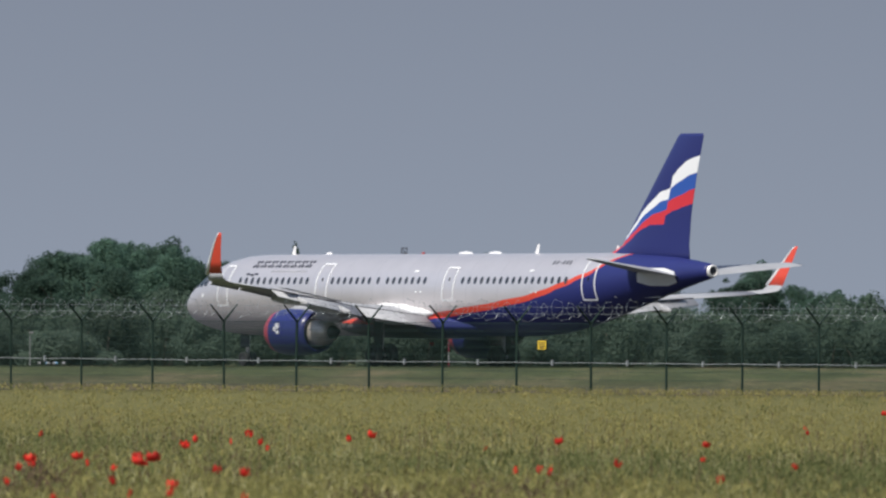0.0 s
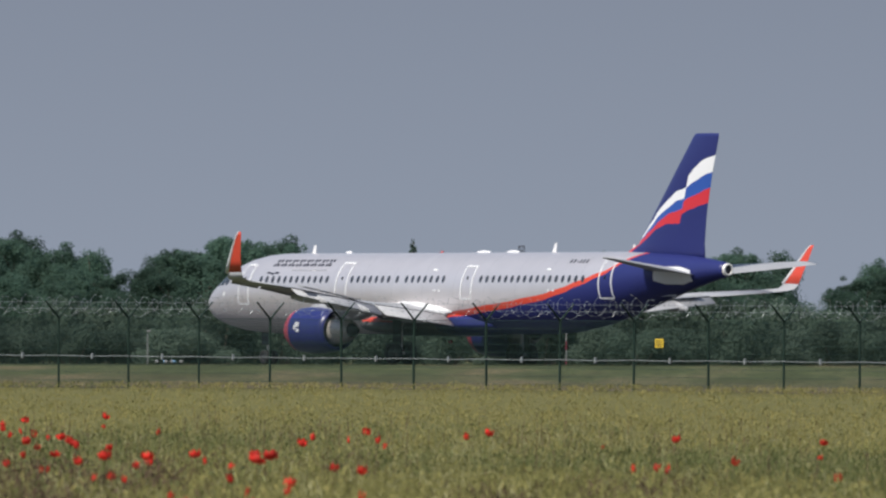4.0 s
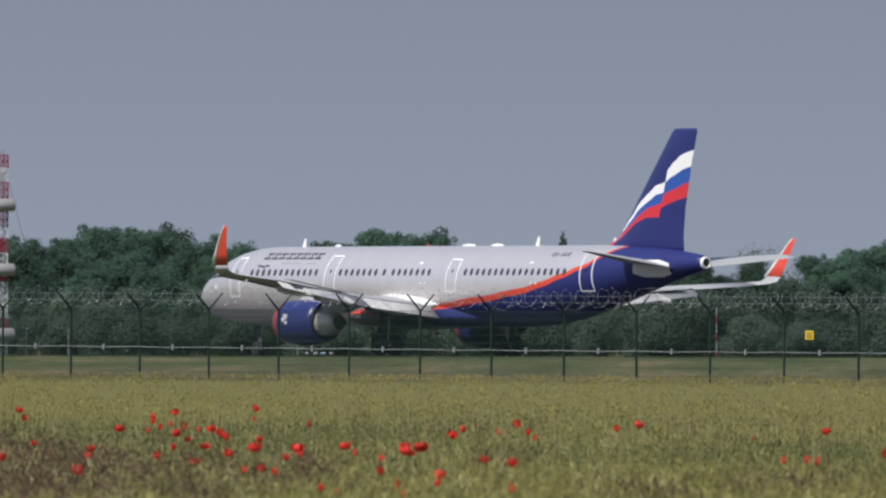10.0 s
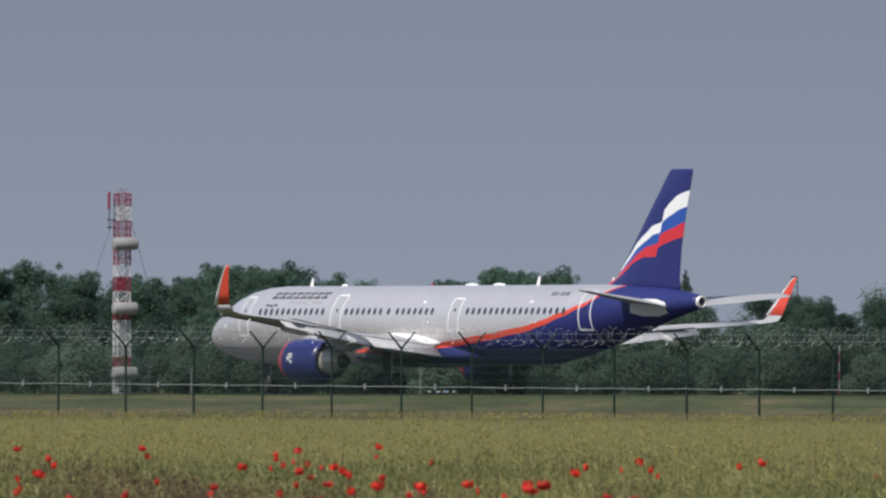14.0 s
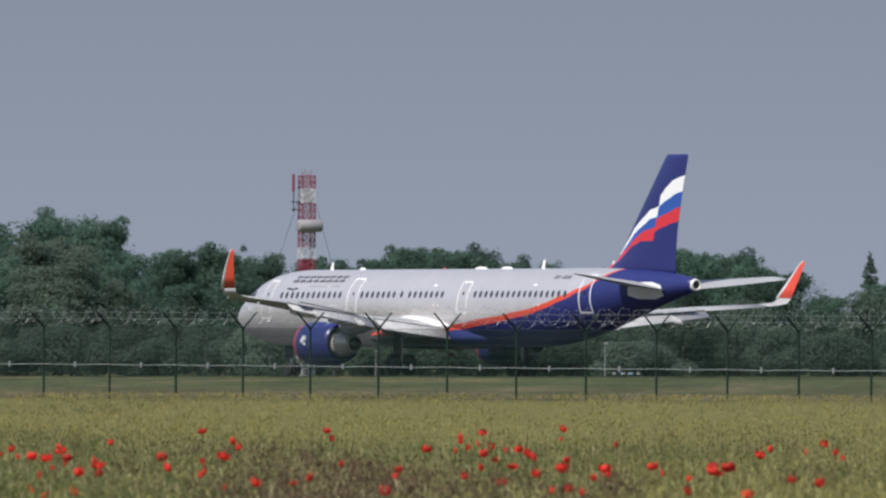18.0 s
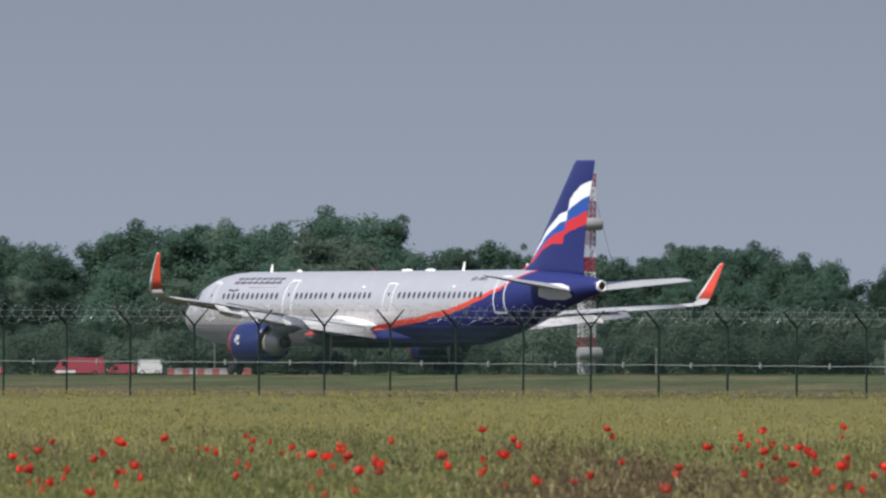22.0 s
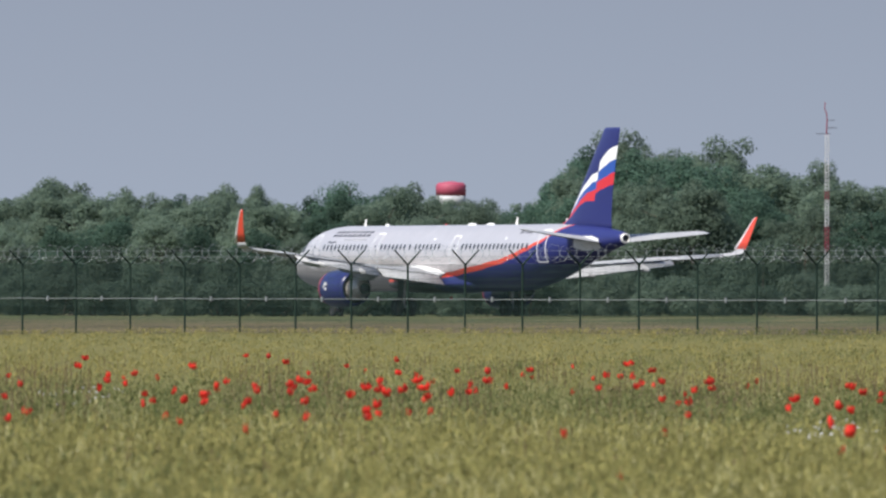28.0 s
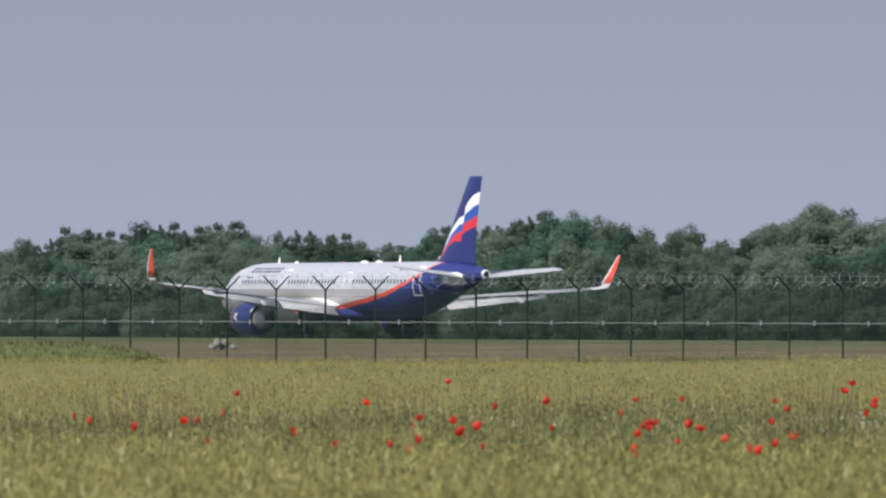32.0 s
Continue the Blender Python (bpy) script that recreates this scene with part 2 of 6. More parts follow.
M = dict(
    hull=livery(), fin=fin_paint(),
    wing=material("wing_grey", (0.38, 0.385, 0.395), 0.55, 0.0, 0.10, 0.8, spec=0.3),
    white=material("white_paint", (0.72, 0.72, 0.72), 0.5, 0, 0.05, 1.0, spec=0.35),
    navy=material("navy_paint", NAVY, 0.3, 0, 0.06, 1.2, coat=0.2),
    orange=material("orange_paint", ORANGE, 0.38, 0, 0.06, 1.5),
    redpaint=material("red_paint", (0.37, 0.055, 0.08), 0.4, 0, 0.08, 2.0),
    metal=material("bare_metal", (0.78, 0.75, 0.70), 0.45, 0.15, 0.1, 3.0),
    nozzle=material("heat_tinted_metal", (0.58, 0.54, 0.49), 0.36, 0.35, 0.18, 2.5),
    smallprint=material("grey_print", (0.33, 0.32, 0.34), 0.5, 0, 0, 1),
    flap=material("flap_grey", (0.42, 0.42, 0.425), 0.6, 0, 0.14, 1.6, spec=0.25),
    # belly: darkened to hold the shade under the wing
    belly=material("belly_shade_grey", (0.11, 0.105, 0.105), 0.5, 0, 0.12, 1.0),
    darkmetal=material("dark_metal", (0.05, 0.05, 0.055), 0.5, 0.5, 0.15, 3.0),
    tyre=material("tyre_rubber", (0.02, 0.02, 0.02), 0.85, 0, 0.15, 4.0),
    glass=material("dark_glass", (0.012, 0.014, 0.018), 0.12, 0, 0, 1),
    pane=material("cabin_pane", (0.05, 0.055, 0.068), 0.18, 0, 0, 1),
    title=material("title_blue_grey", (0.016, 0.018, 0.036), 0.6, 0, 0, 1, spec=0.15),
    # barrier colours are dulled to imitate the exhaust's heat haze
    barrierred=material("haze_dulled_red_plastic", (0.26, 0.06, 0.065), 0.7, 0, 0.15, 2.0),
    barrierwhite=material("haze_dulled_white_plastic", (0.27, 0.26, 0.25), 0.7, 0, 0.15, 2.0),
    beacon=material("beacon_red", (0.35, 0.02, 0.02), 0.25, 0, 0, 1),
    post=material("dark_green_coating", (0.014, 0.03, 0.022), 0.7, 0, 0.15, 2.0, spec=0.2),
    wire=material("mesh_green", (0.02, 0.045, 0.035), 0.5, 0, 0.1, 2.0),
    zinc=material("zinc_wire", (0.34, 0.37, 0.375), 0.35, 0.5, 0.1, 2.0),
    rail=material("pale_cable", (0.25, 0.27, 0.27), 0.5, 0, 0.1, 1.0),
    yellow=material("yellow_sign", (0.75, 0.52, 0.03), 0.5, 0, 0.04, 3.0),
    black=material("black_print", (0.02, 0.02, 0.02), 0.6),
    bark=material("bark", (0.10, 0.085, 0.065), 0.9, 0, 0.3, 2.0, bump=0.6),
    asphalt=material("runway_asphalt", (0.045, 0.045, 0.047), 0.8, 0, 0.2, 0.2, spec=0.3),
    drum=material("drum_plastic", (0.27, 0.265, 0.265), 0.6, 0, 0.1, 1.0),
    mastred=material("mast_red", (0.21, 0.028, 0.05), 0.65, 0, 0.2, 1.5),
    tankred=material("tank_red", (0.36, 0.06, 0.105), 0.65, 0, 0.15, 0.6),
    mastwhite=material("mast_white", (0.48, 0.48, 0.49), 0.65, 0, 0.15, 1.5),
)


# ---- mesh helpers ----


def mesh_of(name, bm, mat, smooth=True):
    me = bpy.data.meshes.new(name)
    bmesh.ops.recalc_face_normals(bm, faces=bm.faces)
    bm.to_mesh(me)
    bm.free()
    me.materials.append(mat)
    if smooth:
        me.shade_smooth()
    return me


def part(name, bm, mat, parent, label="", smooth=False):
    ob = new(name, mesh_of(name, bm, mat, smooth))
    ob.parent = parent
    if label:
        ob["label"] = label
    return ob


def loose_mesh(name, v, mat):
    """A mesh of many separate flat pieces: v holds, for each piece, its corners."""
    count, k = v.shape[:2]
    me = bpy.data.meshes.new(name)
    me.vertices.add(count * k)
    me.vertices.foreach_set("co", np.ascontiguousarray(v, dtype=np.float32).ravel())
    me.loops.add(count * k)
    me.loops.foreach_set("vertex_index", np.arange(count * k, dtype=np.int32))
    me.polygons.add(count)
    me.polygons.foreach_set("loop_start", (np.arange(count) * k).astype(np.int32))
    me.update(calc_edges=True)
    me.materials.append(mat)
    return me


def empty(name, label, category, group="", kind=""):
    ob = new(name)
    ob.empty_display_size = 0.3
    return tagged(ob, label, category, group, kind)


def box(bm, x0, x1, y0, y1, z0, z1, m=None, bevel=0.0):
    vs = [bm.verts.new(((m @ Vector(p)) if m else Vector(p))) for p in
          ((x0, y0, z0), (x1, y0, z0), (x1, y1, z0), (x0, y1, z0), (x0, y0, z1), (x1, y0, z1), (x1, y1, z1), (x0, y1, z1))]
    fs = [bm.faces.new([vs[i] for i in f]) for f in ((3, 2, 1, 0), (4, 5, 6, 7), (0, 1, 5, 4), (1, 2, 6, 5), (2, 3, 7, 6), (3, 0, 4, 7))]
    if bevel:
        es = list({e for f in fs for e in f.edges})
        bmesh.ops.bevel(bm, geom=es, offset=bevel, segments=2, affect="EDGES", profile=0.6)


def rings(bm, loops, close_ends=True, cyclic=True):
    """Skin a list of equal-length point loops."""
    vv = [[bm.verts.new(p) for p in lp] for lp in loops]
    n = len(vv[0])
    for a, b in zip(vv, vv[1:]):
        for i in range(n if cyclic else n - 1):
            j = (i + 1) % n
            bm.faces.new((a[i], a[j], b[j], b[i]))
    if close_ends:
        bm.faces.new(vv[0][::-1])
        bm.faces.new(vv[-1])
    return vv


def tube(bm, pts, r, n=6):
    """Round bar along pts; r one number or one for each point."""
    pts = [Vector(p) for p in pts]
    loops = []
    for i, p in enumerate(pts):
        d = (pts[min(i + 1, len(pts) - 1)] - pts[max(i - 1, 0)]).normalized()
        a = d.cross(Vector((0, 0, 1)) if abs(d.z) < 0.9 else Vector((1, 0, 0))).normalized()
        b = d.cross(a)
        rr = r[i] if isinstance(r, (list, tuple)) else r
        loops.append([p + (a * math.cos(2 * math.pi * k / n) + b * math.sin(2 * math.pi * k / n)) * rr for k in range(n)])
    rings(bm, loops)


def lathe(bm, prof, m=Matrix(), n=32, ends=True):
    """Turn a profile of (x, r) round the local x axis."""
    rings(bm, [[m @ Vector((x, r * math.cos(2 * math.pi * k / n), r * math.sin(2 * math.pi * k / n))) for k in range(n)] for x, r in prof], ends)

# ---- the airliner: nose towards +x, port side +y, wheels on z = 0, main gear near x = 0 ----
# station along the hull from the nose, centre height, half height, half width
HULL = ((0.0, 3.08, 0.03, 0.03), (0.12, 3.09, 0.28, 0.29), (0.45, 3.12, 0.58, 0.60), (1.0, 3.17, 0.90, 0.92), (1.7, 3.25, 1.19, 1.20), (2.5, 3.36, 1.46, 1.44),
        (3.4, 3.48, 1.71, 1.65), (4.4, 3.57, 1.90, 1.81), (5.6, 3.63, 2.02, 1.92), (7.0, 3.66, 2.07, 1.975), (12.0, 3.66, 2.07, 1.975), (18.0, 3.66, 2.07, 1.975),
        (24.0, 3.66, 2.07, 1.975), (30.0, 3.66, 2.07, 1.975), (32.0, 3.72, 2.01, 1.96), (34.0, 3.88, 1.86, 1.88), (36.0, 4.10, 1.64, 1.70), (38.0, 4.35, 1.37, 1.44),
        (40.0, 4.56, 1.06, 1.12), (41.5, 4.69, 0.82, 0.86), (43.0, 4.78, 0.57, 0.59), (44.0, 4.81, 0.40, 0.41), (44.25, 4.815, 0.34, 0.35))


def hull_at(s):
    for a, b in zip(HULL, HULL[1:]):
        if a[0] <= s <= b[0]:
            k = (s - a[0]) / (b[0] - a[0])
            return [a[i] + (b[i] - a[i]) * k for i in range(1, 4)]
    return HULL[-1][1:]


def on_hull(s, z, side=1, out=0.0):
    """Point on the hull's flank at station s and height z, and its outward normal."""
    zc, rz, ry = hull_at(s)
    q = max(-0.98, min(0.98, (z - zc) / rz))
    c = math.sqrt(1 - q * q)
    n = Vector((0, side * c / ry, q / rz)).normalized()
    return Vector((22 - s, side * ry * c, z)) + n * out, n


def patch(bm, s0, s1, z0, z1, side=1, out=0.006, cut=0.25, nz=4, ns=1):
    """A thin plate with clipped corners that lies on the hull's flank."""
    zs = [z0 + (z1 - z0) * k / nz for k in range(nz + 1)]
    cols = []
    for k, z in enumerate(zs):
        e = cut * (s1 - s0) if k in (0, nz) else 0.0
        cols.append([on_hull(s0 + e + (s1 - s0 - 2 * e) * j / ns, z, side, out)[0] for j in range(ns + 1)])
    for a, b in zip(cols, cols[1:]):
        for j in range(ns):
            bm.faces.new([bm.verts.new(p) for p in (a[j], a[j + 1], b[j + 1], b[j])])
    bmesh.ops.remove_doubles(bm, verts=bm.verts, dist=1e-4)


def door_frame(bm, s0, s1, z0, z1, side, w=0.085, out=0.008):
    nz = 8
    def strip(pts):
        vv = [[bm.verts.new(on_hull(s, z, side, out)[0]) for s, z in pr] for pr in pts]
        for a, b in zip(vv, vv[1:]):
            bm.faces.new((a[0], a[1], b[1], b[0]))
    for s in (s0, s1):
        strip([((s - w / 2, z0 + (z1 - z0) * k / nz), (s + w / 2, z0 + (z1 - z0) * k / nz)) for k in range(nz + 1)])
    for z in (z0, z1):
        strip([((s0 + (s1 - s0) * k / 3, z - w / 2), (s0 + (s1 - s0) * k / 3, z + w / 2)) for k in range(4)])


def foil(chord, thick, n=13):
    """Closed airfoil outline, x from 0 (front) to chord (rear), and height."""
    up, lo = [], []
    for k in range(n):
        x = 0.5 * (1 - math.cos(math.pi * k / (n - 1)))
        t = 5 * thick * (0.2969 * math.sqrt(x) - 0.126 * x - 0.3516 * x * x + 0.2843 * x ** 3 - 0.1015 * x ** 4)
        camber = 0.02 * (1 - (2 * x - 0.8) ** 2)
        up.append((x * chord, (camber + t) * chord))
        lo.append((x * chord, (camber - t * 0.85) * chord))
    return up + lo[-2:0:-1]


def wing_loops(rows, side):
    """rows: (y, station of the leading edge, chord, z, thickness, tip lean as degrees from flat, twist)"""
    loops = []
    for y, s, chord, z, thick, lean, twist in rows:
        pts = []
        for x, h in foil(chord, thick):
            h2 = h - x * math.tan(radians(twist))
            pts.append(Vector((22 - s - x, side * (y - h2 * math.sin(radians(lean))), z + h2 * math.cos(radians(lean)))))
        loops.append(pts if side > 0 else pts[::-1])
    return loops


WING = ((1.2, 16.8, 6.5, 2.55, 0.14, 0, 0.5), (2.0, 17.15, 6.0, 2.62, 0.14, 0, 0.5), (4.0, 18.25, 4.75, 2.80, 0.12, 0, 0.8), (6.4, 19.55, 3.55, 3.07, 0.10, 0, 1.2), (10.0, 21.5, 2.85, 3.45, 0.095, 0, 1.2),
        (13.5, 23.42, 2.15, 3.79, 0.10, 0, 0.6), (16.4, 25.0, 1.62, 4.01, 0.10, 4, 0.3))
SHARKLET = ((16.4, 25.0, 1.62, 4.01, 0.10, 4, 0.3), (16.9, 25.4, 1.52, 4.08, 0.10, 22, 0.2), (17.25, 25.75, 1.38, 4.17, 0.095, 48, 0), (17.42, 26.0, 1.24, 4.42, 0.09, 68, 0),
            (17.6, 26.42, 0.95, 5.0, 0.085, 76, 0), (17.76, 26.9, 0.68, 5.65, 0.085, 78, 0), (17.88, 27.38, 0.40, 6.25, 0.08, 78, 0), (17.92, 27.6, 0.22, 6.42, 0.07, 78, 0))


def flap(bm, y0, y1, s0, s1, c0, c1, z0, z1, side, droop):
    loops = []
    for y, s, c, z in ((y0, s0, c0, z0), (y1, s1, c1, z1)):
        pts = []
        for x, h in foil(c, 0.12, 7):
            xx, zz = x * math.cos(radians(droop)) + h * math.sin(radians(droop)), h * math.cos(radians(droop)) - x * math.sin(radians(droop))
            pts.append(Vector((22 - s - xx, side * y, z + zz)))
        loops.append(pts if side > 0 else pts[::-1])
    rings(bm, loops)


def canoe(bm, y, s0, s1, z, r, side, drop=0.25):
    loops = []
    for k in range(8):
        u = k / 7
        rr = r * max(0.06, math.sin(math.pi * min(1, u * 0.9 + 0.06)) ** 0.6)
        s, zz = s0 + (s1 - s0) * u, z - drop * u * u
        loops.append([Vector((22 - s, side * y + rr * 0.62 * math.cos(2 * math.pi * j / 10), zz + rr * math.sin(2 * math.pi * j / 10))) for j in range(10)])
    rings(bm, loops)


def wheel_mesh(r, w):
    bm = bmesh.new()
    prof = ((-w / 2, r * 0.55), (-w / 2, r * 0.86), (-w * 0.38, r * 0.97), (-w * 0.15, r), (w * 0.15, r), (w * 0.38, r * 0.97), (w / 2, r * 0.86), (w / 2, r * 0.55))
    lathe(bm, prof, Matrix.Rotation(math.pi / 2, 4, "Z"), 28, False)
    return bm


def hub_mesh(r, w):
    bm = bmesh.new()
    lathe(bm, ((-w / 2, 0.02), (-w / 2, r * 0.2), (-w * 0.3, r * 0.5), (-w / 2, r * 0.56), (w / 2, r * 0.56), (w * 0.3, r * 0.5), (w / 2, r * 0.2), (w / 2, 0.02)), Matrix.Rotation(math.pi / 2, 4, "Z"), 20)
    for k in range(6):
        a = k * math.pi / 3
        m = Matrix.Rotation(a, 4, "Y")
        box(bm, 0.2 * r, 0.5 * r, -w * 0.42, w * 0.42, -0.03, 0.03, m)
    return bm


spinning = []      # wheels that turn on their axles, with their radius


def airliner():
    plane = empty("airliner", "silver-grey and navy twin-engine airliner with orange sharklets on the runway", "airliner")
    # hull
    bm = bmesh.new()
    N = 44
    loops = []
    ss = [a[0] for a in HULL]
    stations = sorted(set(ss + [7 + 23 * k / 12 for k in range(13)]))
    for s in stations:
        zc, rz, ry = hull_at(s)
        loops.append([Vector((22 - s, ry * math.sin(2 * math.pi * k / N), zc + rz * math.cos(2 * math.pi * k / N))) for k in range(N)])
    rings(bm, loops)
    hull = part("fuselage", bm, M["hull"], plane, "silver-grey fuselage with an orange ribbon and navy tail", True)
    # belly fairing; the front part's grey carries the shade below the wing
    bm = bmesh.new()
    loops = []
    for s, h, w in ((14.2, 0.05, 0.4), (15.0, 0.2, 1.35), (16.5, 0.34, 1.9), (19, 0.40, 2.1), (22.5, 0.40, 2.1), (24.5, 0.32, 1.9), (26.3, 0.2, 1.3), (27.4, 0.05, 0.4)):
        loops.append([Vector((22 - s, w * math.cos(a), 2.08 - (h + 0.22) * math.sin(a))) for a in [math.pi * (k / 14) for k in range(15)]] + [Vector((22 - s, -w * 0.8, 2.7)), Vector((22 - s, w * 0.8, 2.7))])
    rings(bm, loops[:5])
    part("belly_fairing", bm, M["belly"], plane, "belly fairing between the wings, grey darkened for the wing's shade", True)
    bm = bmesh.new()
    rings(bm, loops[4:])
    part("belly_fairing", bm, M["hull"], plane, "navy rear belly fairing", True)
    bm = bmesh.new()
    loops = []
    for s, z0, z1 in ((15.8, 2.22, 2.26), (16.6, 2.2, 2.42), (17.6, 2.18, 2.48), (19.0, 2.14, 2.44), (20.6, 2.1, 2.36)):
        loops.append([Vector((22 - s, 1.9 + 0.03 * min(6, (s - 15.8) * 3) - 0.6 * (z - 2.08), z)) for z in (z0, z1)])
    rings(bm, loops, False, False)
    part("ribbon", bm, M["orange"], plane, "front end of the orange ribbon on the belly")
    # tail exhaust
    bm = bmesh.new()
    lathe(bm, ((0.25, 0.37), (-0.05, 0.345), (-0.28, 0.30), (-0.30, 0.22), (0.0, 0.2)), pose(-22.1, 0, 4.815), 24, False)
    part("exhaust_ring", bm, M["metal"], plane, "bare metal exhaust ring at the tail", True)
    bm = bmesh.new()
    lathe(bm, ((0, 0.25), (-0.02, 0.01)), pose(-22.3, 0, 4.815), 20)
    part("exhaust_opening", bm, M["darkmetal"], plane)
    # fin
    bm = bmesh.new()
    loops = []
    for z, s, chord, th in ((5.2, 35.2, 7.1, 0.05), (5.75, 36.1, 6.2, 0.09), (6.1, 36.95, 5.32, 0.10), (7.6, 38.18, 4.25, 0.10), (9.6, 39.82, 3.05, 0.10), (11.45, 41.35, 2.05, 0.09), (11.6, 41.55, 1.82, 0.06)):
        pts = [Vector((22 - s - x, h - 0.02 * chord * 0.4, z)) for x, h in foil(chord, th, 15)]
        loops.append(pts)
    rings(bm, loops)
    fin = part("fin", bm, M["fin"], plane, "navy fin with a white, blue and red ribbon", True)
    for side, nm in ((1, "port"), (-1, "starboard")):
        # wing
        bm = bmesh.new()
        rings(bm, wing_loops(WING, side))
        wing = part("wing", bm, M["wing"], plane, "light grey wing with drooped flaps", True)
        bm = bmesh.new()
        rings(bm, wing_loops(SHARKLET[:4], side))
        part("sharklet_root", bm, M["wing"], wing, "", True)
        bm = bmesh.new()
        rings(bm, wing_loops(SHARKLET[3:], side))
        part("sharklet", bm, M["orange"], wing, "upswept orange sharklet", True)
        bm = bmesh.new()       # pale leading edge
        tube(bm, [(22 - s + 0.01, side * (y - 0.01), z) for y, s, c, z, *_ in SHARKLET[3:]], (0.13, 0.10, 0.07, 0.04, 0.02), 8)
        part("leading_edge", bm, M["white"], wing, "white leading edge of the sharklet", True)
        for y0, y1, s0, s1, c0, c1, z0, z1 in ((2.1, 6.25, 23.0, 22.98, 1.4, 1.2, 2.57, 2.98), (6.45, 13.1, 22.98, 25.28, 1.2, 0.8, 2.98, 3.71)):
            bm = bmesh.new()
            flap(bm, y0, y1, s0, s1, c0, c1, z0, z1, side, 26)
            part("flap", bm, M["flap"], wing, "extended trailing-edge flap", True)
            bm = bmesh.new()       # solid dark strip that draws the shade in the slot ahead of the flap
            rings(bm, [[Vector((22 - s + dx, side * y, z + dz)) for dx, dz in ((-0.10, 0.0), (-0.18, -0.02), (-0.18, 0.035), (-0.10, 0.045))] for y, s, z in ((y0, s0, z0), (y1, s1, z1))])
            part("flap_slot", bm, M["darkmetal"], wing, "dark strip for the shade in the slot ahead of the flap")
        bm = bmesh.new()
        flap(bm, 13.2, 16.2, 25.0, 26.15, 0.6, 0.48, 3.69, 3.93, side, -3)
        part("aileron", bm, M["flap"], wing, "", True)
        for y, s0, s1, z in ((3.9, 20.2, 24.3, 2.45), (8.0, 21.4, 25.0, 2.92), (11.3, 22.9, 26.0, 3.3)):
            bm = bmesh.new()
            canoe(bm, y, s0, s1, z, 0.27, side)
            part("flap_fairing", bm, M["flap"], wing, "light grey canoe-shaped flap fairing", True)
        # spoilers along the rear of the wing
        for k in range(4):
            bm = bmesh.new()
            ya, yb = 6.9 + k * 1.42, 8.2 + k * 1.42
            rings(bm, [[Vector((22 - s + dx, side * y, z + dz)) for dx, dz in ((0.0, 0.0), (-0.62, -0.05), (-0.62, -0.08), (0.0, -0.05))] for y, s, z in ((ya, 19.55 + (ya - 6.4) * 0.542 + 2.35, 3.03 + (ya - 6.4) * 0.103 + 0.2), (yb, 19.55 + (yb - 6.4) * 0.542 + 2.25, 3.03 + (yb - 6.4) * 0.103 + 0.2))])
            part("spoiler", bm, M["flap"], wing)
        # slats, drooped in front of the leading edge
        for (ya, sa, _, za, *_), (yb, sb, _, zb, *_) in zip(WING[1:], WING[2:]):
            bm = bmesh.new()
            rings(bm, [[Vector((22 - s + dx, side * y, z + dz)) for dx, dz in ((0.30, -0.12), (0.24, 0.0), (0.05, 0.1), (-0.35, 0.15), (-0.3, 0.12), (0.1, 0.03), (0.2, -0.07))] for y, s, z in ((ya + 0.06, sa, za), (yb - 0.06, sb, zb))])
            part("slat", bm, M["wing"], wing, "drooped light grey slat", False)
        # fairing where wing and hull meet
        bm = bmesh.new()
        loops = []
        for s, w, h in ((17.6, 0.05, 0.05), (18.4, 0.36, 0.3), (19.6, 0.5, 0.46), (21.2, 0.46, 0.44), (22.6, 0.3, 0.26), (23.5, 0.06, 0.05)):
            loops.append([Vector((22 - s, side * (1.72 + w * max(0.0, math.cos(a))), 2.86 + h * math.sin(a) - 0.03 * (s - 18))) for a in [math.pi * (j / 8 - 0.35) for j in range(9)]])
        rings(bm, loops if side > 0 else [q[::-1] for q in loops], True, True)
        part("wing_root_fairing", bm, M["white"], wing, "white wing root fairing", True)
        # engine
        bm = bmesh.new()
        prof = ((0.30, 0.90), (0.05, 1.0), (0.0, 1.07), (-0.12, 1.15), (-0.5, 1.23), (-1.2, 1.28), (-2.1, 1.28), (-3.0, 1.2), (-3.5, 1.08), (-3.49, 1.0), (-2.7, 0.97))
        eng_m = pose(22 - 15.9, side * 5.75, 1.70) @ Matrix.Diagonal((0.97, 0.92, 0.92, 1))
        lathe(bm, prof[4:], eng_m, 36, False)
        engine = part("engine_cowl", bm, M["navy"], plane, "navy engine cowl with a red lip", True)
        bm = bmesh.new()
        lathe(bm, prof[:5], eng_m, 36, False)
        part("intake_lip", bm, M["redpaint"], engine, "red intake lip", True)
        bm = bmesh.new()
        lathe(bm, ((0.28, 0.91), (-0.5, 0.93), (-0.5, 0.28), (-0.1, 0.2), (0.1, 0.02)), eng_m, 30, False)
        part("fan", bm, M["darkmetal"], engine, "", True)
        bm = bmesh.new()
        lathe(bm, ((-2.7, 0.80), (-3.3, 0.80), (-3.9, 0.74), (-4.4, 0.58), (-4.7, 0.45), (-4.7, 0.4), (-4.4, 0.38)), eng_m, 30, False)
        part("core_nozzle", bm, M["nozzle"], engine, "heat-tinted metal core nozzle", True)
        # flat dark ring across the duct, in place of its inner shade
        bm = bmesh.new()
        lathe(bm, ((-3.1, 0.78), (-3.1, 1.02)), eng_m, 30, False)
        part("fan_duct", bm, M["darkmetal"], engine, "dark ring for the shade in the gap round the core")
        bm = bmesh.new()
        lathe(bm, ((-4.4, 0.4), (-4.8, 0.34), (-5.2, 0.14), (-5.25, 0.01)), eng_m, 20, False)
